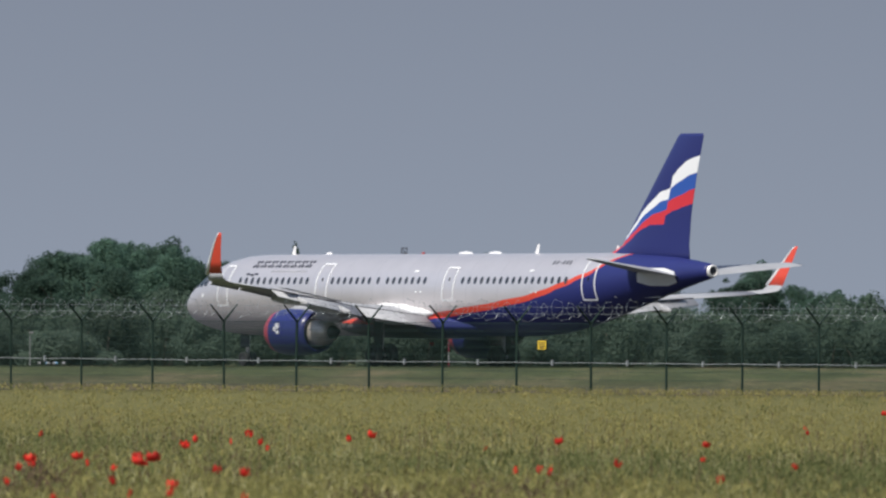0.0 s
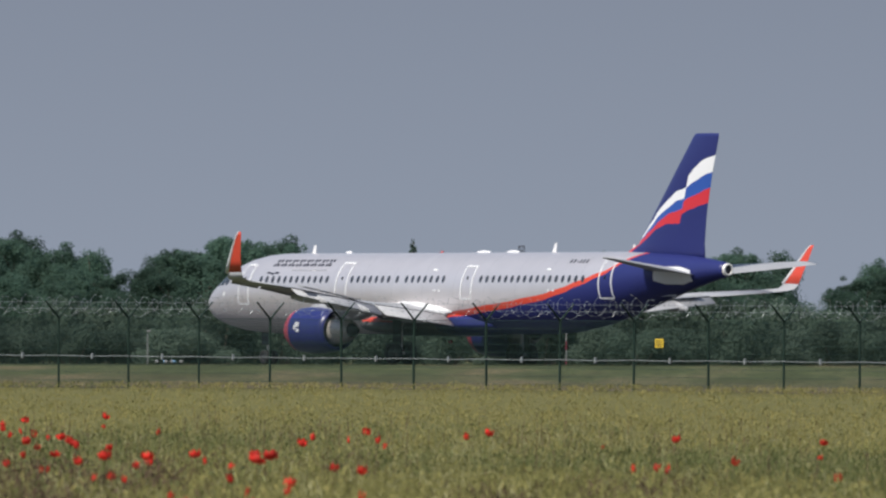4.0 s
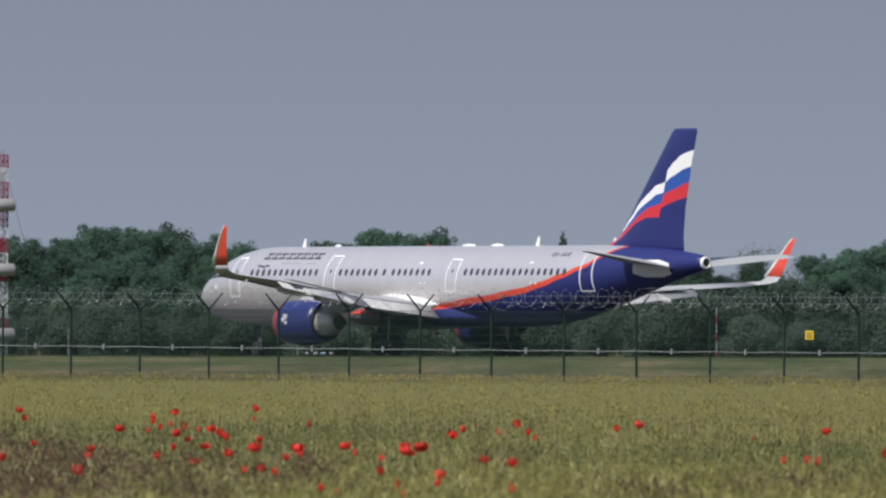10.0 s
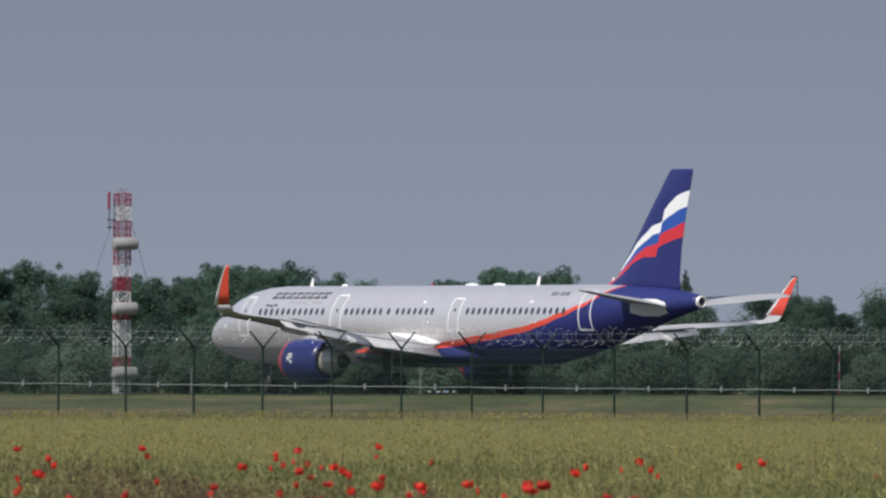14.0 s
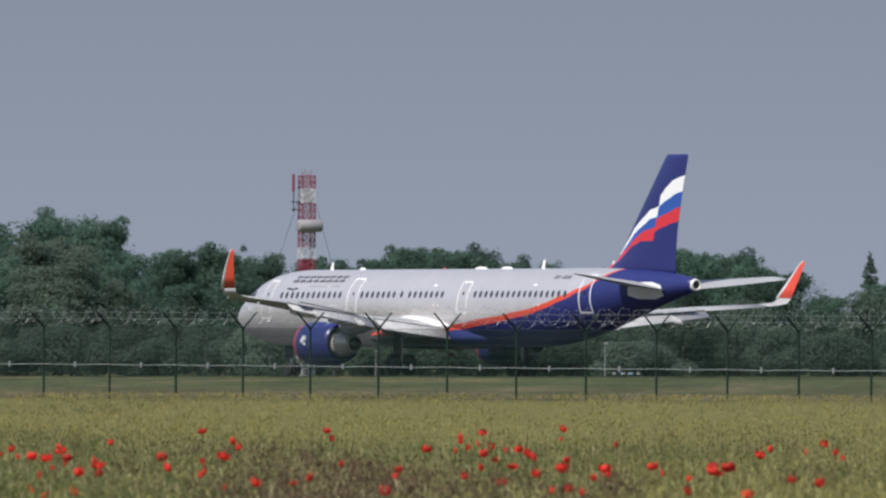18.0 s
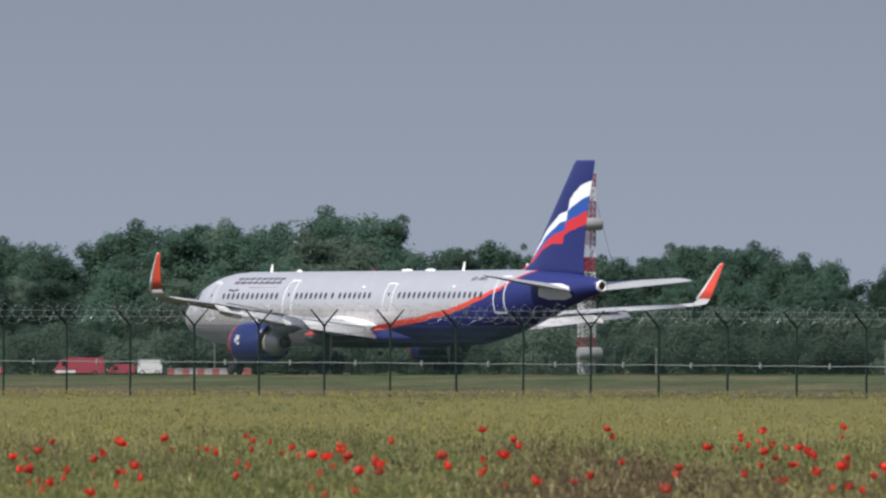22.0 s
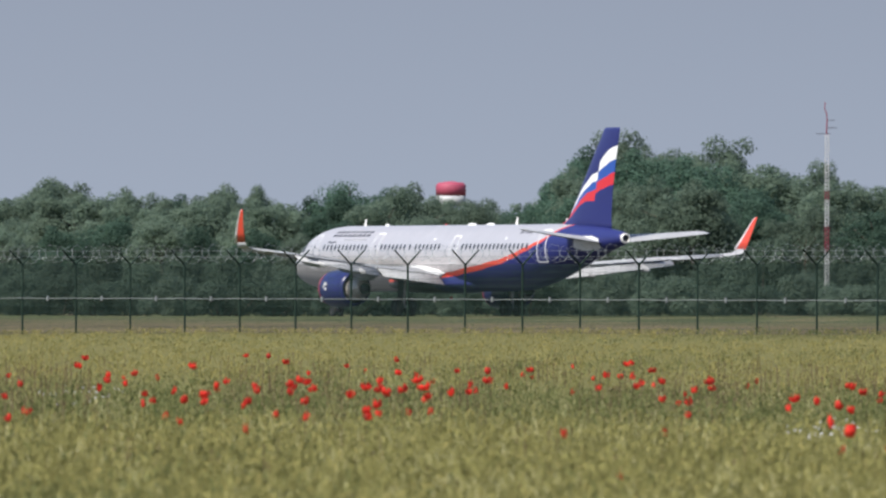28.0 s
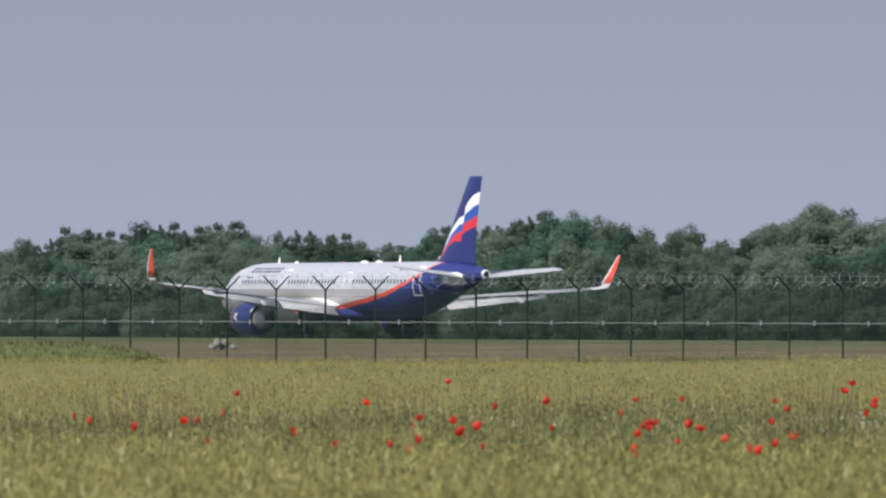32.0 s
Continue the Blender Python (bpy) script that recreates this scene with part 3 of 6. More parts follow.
        part("exhaust_plug", bm, M["darkmetal"], engine, "", True)
        bm = bmesh.new()
        rings(bm, [[Vector((22 - s, side * 5.75 + w, z)) for w, z in ((-hw, z0), (hw, z0), (hw * 0.8, z1), (-hw * 0.8, z1))] for s, hw, z0, z1 in ((16.7, 0.05, 2.7, 2.85), (17.4, 0.22, 2.6, 3.02), (18.9, 0.28, 2.25, 3.02), (20.8, 0.22, 2.2, 2.98), (22.3, 0.06, 2.5, 2.7))])
        part("pylon", bm, M["wing"], engine, "", True)
        # stabiliser
        bm = bmesh.new()
        rings(bm, wing_loops(((0.5, 38.35, 4.0, 4.8, 0.085, 0, 3.6), (1.1, 38.85, 3.7, 4.86, 0.085, 0, 3.6), (3.5, 40.4, 2.7, 5.06, 0.08, 0, 3.6), (6.0, 41.95, 1.65, 5.29, 0.075, 0, 3.6), (6.22, 42.25, 1.3, 5.31, 0.05, 0, 3.6)), side))
        part("tailplane", bm, M["wing"], plane, "light grey tailplane", True)
        bm = bmesh.new()
        patch(bm, 39.7, 42.2, 4.1, 4.95, side, 0.035, 0.28, 5, 8)
        part("tailplane_plate", bm, M["white"], plane, "white seal plate below the tailplane")
        # doors
        for s0, s1, z0, z1 in ((4.9, 5.85, 3.1, 5.12), (13.6, 14.55, 3.25, 5.2), (24.5, 25.4, 3.35, 5.0), (35.85, 36.75, 3.38, 5.34)):
            door = bmesh.new()
            door_frame(door, s0, s1, z0, z1, side)
            d = part("door", door, M["white"], hull, "cabin door outlined in white")
            bm = bmesh.new()
            patch(bm, (s0 + s1) / 2 - 0.06, (s0 + s1) / 2 + 0.06, 4.32, 4.5, side, 0.01)
            part("door_window", bm, M["glass"], d)
        # cabin windows: four groups between the doors
        spans = ((6.9, 12), (14.95, 7), (18.9, 1), (19.7, 7), (26.1, 17))
        wm = {}
        for start, count in spans:
            for k in range(count):
                s = start + 0.533 * k
                bm = bmesh.new()
                patch(bm, s - 0.125, s + 0.125, 4.17, 4.53, side, 0.007, 0.25, 3)
                part("cabin_window", bm, M["pane"], hull)
        # name in dark strokes, house emblem, small second line, registration: plain bars
        if side > 0:
            for k in range(8):
                s = 7.5 + 0.655 * k
                bm = bmesh.new()
                z0, z1 = 5.03, 5.37
                for a, b, lo, hi in ((-0.08, 0.12, z0, z1), (0.2, 0.40, z0, z1), (0.11, 0.2, 5.17, 5.25)):
                    vs = [bm.verts.new(on_hull(q, z, side, 0.01)[0]) for q, z in ((s + a, lo), (s + b, lo), (s + b + (hi - z0) * 0.3, hi), (s + a + (hi - z0) * 0.3, hi))]
                    bm.faces.new(vs)
                part("title_bar", bm, M["title"], hull, "pair of dark slanted title strokes")
            bm = bmesh.new()
            patch(bm, 9.3, 12.4, 4.80, 4.87, side, 0.007, 0, 1)
            part("subtitle_bar", bm, M["smallprint"], hull, "thin grey line of small print")
            bm = bmesh.new()
            for s0, s1, z0, z1 in ((7.2, 7.65, 4.65, 4.74), (7.6, 7.95, 4.60, 4.70), (7.9, 8.35, 4.65, 4.74)):
                patch(bm, s0, s1, z0, z1, side, 0.007, 0.3, 2)
            part("emblem", bm, M["title"], hull, "small winged emblem")
            for k in range(6):
                bm = bmesh.new()
                s = 32.95 + 0.27 * k
                patch(bm, s, s + 0.12, 5.14 if k != 2 else 5.2, 5.33 if k != 2 else 5.25, side, 0.008, 0, 1)
                part("registration_bar", bm, M["title"], hull, "small dark registration stroke")
            bm = bmesh.new()
            patch(bm, 37.9, 40.4, 3.5, 3.58, side, 0.007, 0, 1)
            part("small_print_bar", bm, M["wing"], hull)
            bm = bmesh.new()
            patch(bm, 3.15, 3.4, 3.52, 3.72, side, 0.006, 0, 1)
            part("flag_mark", bm, M["white"], hull)
            for s in (7.9, 12.0, 22.2, 31.9):
                bm = bmesh.new()
                patch(bm, s, s + 0.12, 3.72, 3.84, side, 0.006, 0, 1)
                patch(bm, s + 0.4, s + 0.52, 3.72, 3.84, side, 0.006, 0, 1)
                part("service_mark", bm, M["white"], hull)
            for s in (11.0, 21.6, 31.3):
                bm = bmesh.new()
                patch(bm, s, s + 0.6, 4.78, 4.88, side, 0.006, 0.2, 1)
                part("roof_mark", bm, M["white"], hull)
            bm = bmesh.new()
            for a, b, c, d in ((-0.20, 0.10, -0.10, 0.16), (0.05, 0.25, -0.22, -0.02), (-0.22, 0.0, -0.35, -0.2)):
                box(bm, 22 - 17.2 + a, 22 - 17.2 + b, 6.82, 6.945, 1.95 + c, 1.95 + d)
            part("engine_mark", bm, M["white"], engine, "white mark on the cowl")
    # flight deck windows
    for side in (1, -1):
        for s0, s1, z0, z1 in ((1.75, 2.35, 4.02, 4.42), (2.4, 3.0, 4.06, 4.62), (3.05, 3.6, 4.1, 4.6)):
            bm = bmesh.new()
            patch(bm, s0, s1, z0, z1, side, 0.01, 0.15, 3)
            part("cockpit_window", bm, M["glass"], hull)
    # blade antennas and domes on the roof
    for s, h, lean in ((8.8, 0.46, 0.2), (29.6, 0.5, 0.25), (36.3, 0.42, 0.15)):
        bm = bmesh.new()
        rings(bm, [[Vector((22 - s - x - k * lean, y * (1 - 0.5 * k), 5.69 - (0.0 if s < 32 else 0.02) + k * h)) for x, y in ((0, 0), (0.12, 0.035), (0.34 - 0.16 * k, 0.0), (0.12, -0.035))] for k in (0, 1)])
        part("blade_antenna", bm, M["white"], hull, "white blade antenna")
    for s, w in ((12.1, 0.25), (23.8, 0.6), (26.3, 0.55)):
        bm = bmesh.new()
        lathe(bm, ((w, 0.02), (w * 0.8, 0.09), (0, 0.13), (-w * 0.8, 0.09), (-w, 0.02)), pose(22 - s, 0, 5.72), 12)
        part("antenna_dome", bm, M["white"], hull, "", True)
    bm = bmesh.new()
    lathe(bm, ((0.08, 0.02), (0.05, 0.08), (-0.05, 0.08), (-0.08, 0.02)), pose(22 - 20.2, 0, 5.74), 12)
    part("beacon", bm, M["beacon"], hull, "red beacon", True)
    bm = bmesh.new()
    lathe(bm, ((0.12, 0.02), (0.08, 0.1), (-0.08, 0.1), (-0.12, 0.02)), pose(22 - 21.0, 0, 1.2), 12)
    part("belly_beacon", bm, M["beacon"], hull, "red beacon", True)
    # landing gear
    for x, y, r, w, gap, top in ((22 - 21.97, 3.795, 0.585, 0.42, 0.46, 2.5), (22 - 21.97, -3.795, 0.585, 0.42, 0.46, 2.5), (22 - 5.07, 0.0, 0.38, 0.22, 0.25, 2.0)):
        bm = bmesh.new()
        tube(bm, ((0, 0, r), (0.05, 0, top)), (0.09, 0.13), 10)
        tube(bm, ((0, -gap, r), (0, gap, r)), 0.07, 8)
        tube(bm, ((0.05, 0, top * 0.6), (0.9, 0, top)), 0.05, 8)
        gear = part("landing_gear", bm, M["metal"], plane, "", True)
        gear.location = (x, y, 0)
        bm = bmesh.new()
        box(bm, -0.35, 0.4, (0.22 if y else 0.18) * (1 if y >= 0 else -1) - 0.02, (0.22 if y else 0.18) * (1 if y >= 0 else -1) + 0.02, 1.0, top, None, 0.015)
        part("gear_door", bm, M["darkmetal"], gear)
        for k in (-1, 1):
            tyre = part("tyre", wheel_mesh(r, w), M["tyre"], gear, "", True)
            tyre.location = (0, k * gap, r)
            rim = part("rim", hub_mesh(r, w), M["darkmetal"], gear, "", False)
            rim.location = (0, k * gap, r)
            spinning.append((tyre, r))
            spinning.append((rim, r))
    return plane


# seconds, place on the runway, heading, metres rolled
ROLL = [
    (0, -4.96, 767.42, 0.25, 126.57, -0.1),
    (0.5, -5.59, 768.25, 0.25, 126.62, 1.0),
    (1, -6.33, 769.23, 0.24, 126.67, 2.3),
    (1.5, -7.02, 770.14, 0.24, 126.72, 3.4),
    (2, -7.79, 771.14, 0.23, 126.75, 4.7),
    (2.5, -8.50, 772.08, 0.23, 126.77, 5.9),
    (4.5, -11.02, 775.39, 0.21, 126.80, 10.0),
    (5, -12.26, 777.02, 0.20, 126.79, 12.1),
    (5.5, -12.73, 777.64, 0.20, 126.79, 12.8),
    (6, -13.37, 778.48, 0.20, 126.79, 13.9),
    (6.5, -14.07, 779.40, 0.19, 126.79, 15.0),
    (7, -14.64, 780.14, 0.19, 126.80, 16.0),
    (7.5, -15.34, 781.06, 0.18, 126.81, 17.1),
    (8, -15.91, 781.81, 0.18, 126.82, 18.1),
    (8.5, -16.66, 782.79, 0.18, 126.83, 19.3),
    (9, -17.36, 783.72, 0.17, 126.83, 20.5),
    (9.5, -18.01, 784.57, 0.17, 126.83, 21.6),
    (10, -18.63, 785.38, 0.16, 126.81, 22.6),
    (10.5, -19.33, 786.31, 0.16, 126.80, 23.7),
    (11, -20.12, 787.35, 0.15, 126.78, 25.0),
    (11.5, -20.94, 788.43, 0.15, 126.75, 26.4),
    (12, -21.64, 789.35, 0.15, 126.72, 27.5),
    (12.5, -22.48, 790.45, 0.14, 126.68, 28.9),
    (13, -23.23, 791.44, 0.14, 126.62, 30.2),
    (13.5, -24.19, 792.73, 0.13, 126.55, 31.8),
    (14, -25.05, 793.91, 0.12, 126.48, 33.2),
    (14.5, -25.92, 795.10, 0.12, 126.40, 34.7),
    (15, -26.88, 796.41, 0.11, 126.32, 36.3),
    (15.5, -27.89, 797.79, 0.11, 126.22, 38.0),
    (17.5, -33.10, 804.90, 0.07, 125.29, 46.9),
    (18, -34.66, 807.03, 0.06, 125.15, 49.5),
    (18.5, -36.36, 809.36, 0.05, 125.04, 52.4),
    (19, -38.26, 811.95, 0.04, 124.93, 55.6),
    (19.5, -40.38, 814.98, 0.02, 124.83, 59.3),
    (20, -42.85, 818.53, 0.01, 124.73, 63.6),
    (20.5, -45.53, 822.38, -0.01, 124.64, 68.3),
    (21, -48.54, 826.69, -0.03, 124.55, 73.6),
    (21.5, -51.86, 831.46, -0.05, 124.46, 79.4),
    (22, -55.32, 836.42, -0.07, 124.37, 85.4),
    (22.5, -59.65, 842.63, -0.10, 124.28, 93.0),
    (23, -63.98, 848.85, -0.13, 124.21, 100.6),
    (23.5, -68.91, 856.05, -0.17, 124.17, 109.3),
    (24, -74.06, 863.56, -0.20, 124.14, 118.4),
    (24.5, -79.71, 871.78, -0.24, 124.15, 128.4),
    (26.5, -105.15, 908.79, -0.41, 124.59, 173.3),
    (27, -112.24, 918.99, -0.46, 124.66, 185.7),
    (27.5, -119.83, 929.92, -0.51, 124.72, 199.0),
    (28, -127.82, 941.42, -0.56, 124.78, 213.0),
    (28.5, -136.07, 953.19, -0.61, 124.84, 227.4),
    (29, -144.74, 965.56, -0.67, 124.89, 242.5),
    (29.5, -154.01, 978.81, -0.73, 124.93, 258.7),
    (30, -163.64, 992.54, -0.80, 124.97, 275.5),
    (30.5, -173.43, 1006.42, -0.86, 125.01, 292.4),
    (31, -183.57, 1020.80, -0.93, 125.04, 310.0),
    (31.5, -193.67, 1035.12, -0.99, 125.06, 327.6),
    (32, -204.25, 1050.13, -1.07, 125.08, 346.1),
]

# ---- the setting: field, fence, infield, runway ----


def at_bearing(mrad, dist, z=0.0):
    """A place by its bearing from the tripod (thousandths of a radian, to the right of +y) and its distance."""
    return Vector((dist * math.sin(mrad / 1000), dist * math.cos(mrad / 1000), z))


HEAD = radians(125.4)                      # the runway's direction
ALONG, ACROSS = Vector((math.cos(HEAD), math.sin(HEAD), 0)), Vector((math.sin(HEAD), -math.cos(HEAD), 0))


def beyond(mrad, n):
    """Distance at which a bearing crosses the line that runs along the runway at n metres from the tripod."""
    a = mrad / 1000
    return n / (ACROSS.x * math.sin(a) + ACROSS.y * math.cos(a))


FENCE_TURN, FENCE_OFF, BAY = 0.7095, 294.5, 2.5


def fence_dist(mrad):
    return FENCE_OFF / math.cos(mrad / 1000 - FENCE_TURN)


def grass_material(name, green, dry, scale):
    """Turf that is dry along the fence and greener farther out, in uneven drifts."""
    m = bpy.data.materials.new(name)
    m.use_nodes = True
    nt = m.node_tree
    bs = nt.nodes["Principled BSDF"]
    bs.inputs["Roughness"].default_value, bs.inputs["Specular IOR Level"].default_value = 0.95, 0.1
    tc = nt.nodes.new("ShaderNodeTexCoord")
    n1 = nt.nodes.new("ShaderNodeTexNoise")
    n1.inputs["Scale"].default_value, n1.inputs["Detail"].default_value = scale, 6
    nt.links.new(tc.outputs["Object"], n1.inputs["Vector"])
    away = nt.nodes.new("ShaderNodeVectorMath")
    away.operation = "DOT_PRODUCT"
    away.inputs[1].default_value = (math.sin(FENCE_TURN), math.cos(FENCE_TURN), 0)
    nt.links.new(tc.outputs["Object"], away.inputs[0])
    off = math_node(nt, "MULTIPLY_ADD", n1.outputs[0], 90.0, math_node(nt, "SUBTRACT", away.outputs["Value"], FENCE_OFF + 205))
    mr = nt.nodes.new("ShaderNodeMapRange")
    mr.inputs["From Min"].default_value, mr.inputs["From Max"].default_value = -30.0, 30.0
    nt.links.new(off, mr.inputs["Value"])
    col = mix_colour(nt, mr.outputs[0], dry, green)
    # mottling: narrow drifts that run away from the field, coarse and fine
    tone, fac = None, None
    for stretch, depth, lo, hi in (((0.22, 0.02, 1), 5, 0.72, 1.28), ((1.6, 0.1, 1), 4, 0.8, 1.2)):
        mp, nz, mr = nt.nodes.new("ShaderNodeMapping"), nt.nodes.new("ShaderNodeTexNoise"), nt.nodes.new("ShaderNodeMapRange")
        mp.inputs["Scale"].default_value = stretch
        nz.inputs["Scale"].default_value, nz.inputs["Detail"].default_value = 1.0, depth
        nt.links.new(tc.outputs["Object"], mp.inputs["Vector"])
        nt.links.new(mp.outputs[0], nz.inputs["Vector"])
        mr.inputs["From Min"].default_value, mr.inputs["From Max"].default_value = 0.3, 0.7
        mr.inputs["To Min"].default_value, mr.inputs["To Max"].default_value = lo, hi
        nt.links.new(nz.outputs[0], mr.inputs["Value"])
        fac = fac or nz.outputs[0]
        tone = math_node(nt, "MULTIPLY", tone, mr.outputs[0]) if tone else mr.outputs[0]
    worn = nt.nodes.new("ShaderNodeMapRange")
    worn.inputs["From Min"].default_value, worn.inputs["From Max"].default_value = 0.5, 0.66
    worn.inputs["To Max"].default_value = 0.75
    nt.links.new(fac, worn.inputs["Value"])
    col = mix_colour(nt, worn.outputs[0], col, dry)
    vm = nt.nodes.new("ShaderNodeVectorMath")
    vm.operation = "SCALE"
    nt.links.new(col, vm.inputs[0])
    nt.links.new(tone, vm.inputs["Scale"])
    nt.links.new(vm.outputs[0], bs.inputs["Base Color"])
    return m


M["turf"] = grass_material("mown_turf", (0.083, 0.096, 0.04), (0.136, 0.108, 0.06), 0.03)
M["crop"] = material("ripening_crop", (0.238, 0.222, 0.08), 0.85, 0, 0.5, 2.4, isle=0.22, spec=0.15)
M["ripe"] = material("ripe_straw", (0.292, 0.255, 0.092), 0.85, 0, 0.5, 2.4, isle=0.2, spec=0.15)
M["weed"] = material("green_weeds", (0.128, 0.142, 0.054), 0.8, 0, 0.5, 2.4, isle=0.22, spec=0.15)
M["dock"] = material("brown_docks", (0.112, 0.077, 0.05), 0.85, 0, 0.5, 2.4, isle=0.3, spec=0.1)
M["palestem"] = material("pale_stem", (0.39, 0.37, 0.19), 0.7, 0, 0.3, 2.4, isle=0.25, spec=0.2)
M["petal"] = material("poppy_petal", (0.66, 0.042, 0.028), 0.6, 0, 0.15, 20.0, obj=0.4, spec=0.2)
M["stem"] = material("poppy_stem", (0.08, 0.13, 0.03), 0.7)
# leaf greens are lifted and blued for distant haze, leafpale the most
M["leaf"] = material("foliage", (0.078, 0.134, 0.096), 0.85, 0, 0.3, 0.12, isle=0.12, obj=0.38, spec=0.2)
M["leafpale"] = material("pale_hazed_foliage", (0.138, 0.188, 0.138), 0.85, 0, 0.14, 0.12, isle=0.12, obj=0.2, spec=0.2)
M["scrub"] = material("scrub_leaves", (0.084, 0.122, 0.088), 0.85, 0, 0.16, 0.12, isle=0.12, obj=0.25, spec=0.2)
M["conifer"] = material("dark_conifer", (0.062, 0.096, 0.07), 0.8, 0, 0.2, 0.25, isle=0.2, spec=0.2)

P0 = Vector((-5, 767, 0))


def ground_z(p):
    """The infield is level; the runway strip falls gently along its length, and the land falls away behind it."""
    n, s = p.x * ACROSS.x + p.y * ACROSS.y, (p.x - P0.x) * ALONG.x + (p.y - P0.y) * ALONG.y
    k = max(0.0, min(1.0, (n - 340) / 70))
    k = k * k * (3 - 2 * k)
    z = k * (0.25 - 0.0038 * max(-250.0, min(460.0, s)))
    z += 0.12 * math.exp(-((n - 422) / 6) ** 2)      # low grass verge before the runway
    z += 0.1 * math.exp(-((n - 442) / 26) ** 2)      # the runway is crowned
    if n > 475:                      # behind the runway the land falls on, bearing by bearing
        q = p * (455 / n)
        z = 0.25 - 0.0038 * max(-250.0, min(460.0, (q.x - P0.x) * ALONG.x + (q.y - P0.y) * ALONG.y))
        z = EYE - (EYE - z) * (1 + 0.98 * min(1.0, (n - 475) / 450)) if n < 925 else EYE - (EYE - z) * 1.98
    return z


for key, amount in (("leaf", 0.55), ("leafpale", 0.55), ("conifer", 0.3), ("scrub", 0.5), ("crop", 0.35), ("ripe", 0.3), ("weed", 0.35), ("dock", 0.25), ("petal", 0.35)):
    translucent(M[key], amount)

# ground: one sheet to the horizon
bm = bmesh.new()
lines = []
for n in (-400, -100, 100, 250, 335, 350, 362, 374, 386, 398, 406, 412, 417, 421, 425, 429, 434, 440, 475, 530, 600, 700, 800, 925, 1200, 1800, 2600, 3600, 4700):
    row = []
    for a in list(range(-3600, -200, 400)) + list(range(-200, 500, 50)) + list(range(500, 4600, 400)):
        p = P0 + ALONG * a
        p += ACROSS * (n - (p.x * ACROSS.x + p.y * ACROSS.y))
        p.z = ground_z(p)
        row.append(bm.verts.new(p))
    lines.append(row)
for ra, rb in zip(lines, lines[1:]):
    for i in range(len(ra) - 1):
        bm.faces.new((ra[i], ra[i + 1], rb[i + 1], rb[i]))
ground = new("ground", mesh_of("ground", bm, M["turf"], True))
tagged(ground, "flat mown turf of the airfield, partly dry", "ground", kind="structure")

# runway along the airliner's track
bm = bmesh.new()
quad = []
for a in range(0, 61):
    c = P0 + ALONG * (-900 + 40 * a)
    line = []
    for w in (-22.5, 26):
        q = c + ACROSS * w
        q.z = ground_z(q) + 0.03
        line.append(bm.verts.new(q))
    quad.append(line)
for a, b in zip(quad, quad[1:]):
    bm.faces.new((a[0], a[1], b[1], b[0]))
runway = tagged(new("runway", mesh_of("runway", bm, M["asphalt"], False)), "dark grey asphalt runway", "runway", kind="structure")


# ---- crop field with standing stalks ----


def quads(name, v, mat, label, cat):
    """One object of many separate four-cornered leaves."""
    return tagged(new(name, loose_mesh(name, v, M[mat])), label, cat, kind="stuff")


# stands of brown docks: bearing, distance, half width in bearing, half depth, density
DOCKS = ((-40, 135, 3.0, 10, 1), (-50.9, 186, 4.5, 18, 1), (-45.4, 146, 3.5, 12, 1), (-55, 200, 4, 14, 1), (-50, 160, 12, 38, 1.05), (-51, 148, 6.5, 24, 1.2), (-36, 160, 9, 26, 0.72), (-10.6, 138, 4, 9, 0.8), (-2, 150, 5, 10, 0.7), (-90, 215, 6, 10, 0.7), (-59, 216, 5, 16, 0.9), (-66, 175, 4, 10, 0.8), (-20, 170, 3, 8, 0.7), (-118, 190, 5, 10, 0.6))


def rise(d, far, mrad):
    """The field climbs a little to its far edge, and dips on the side where the fence runs off."""
    k = np.clip((d - far + 85) / 75, 0, 1)
    return np.interp(mrad, (-225, -190, -150, -85, -20), (-0.24, -0.2, 0.08, 0.15, 0.24)) * k * k * (3 - 2 * k)


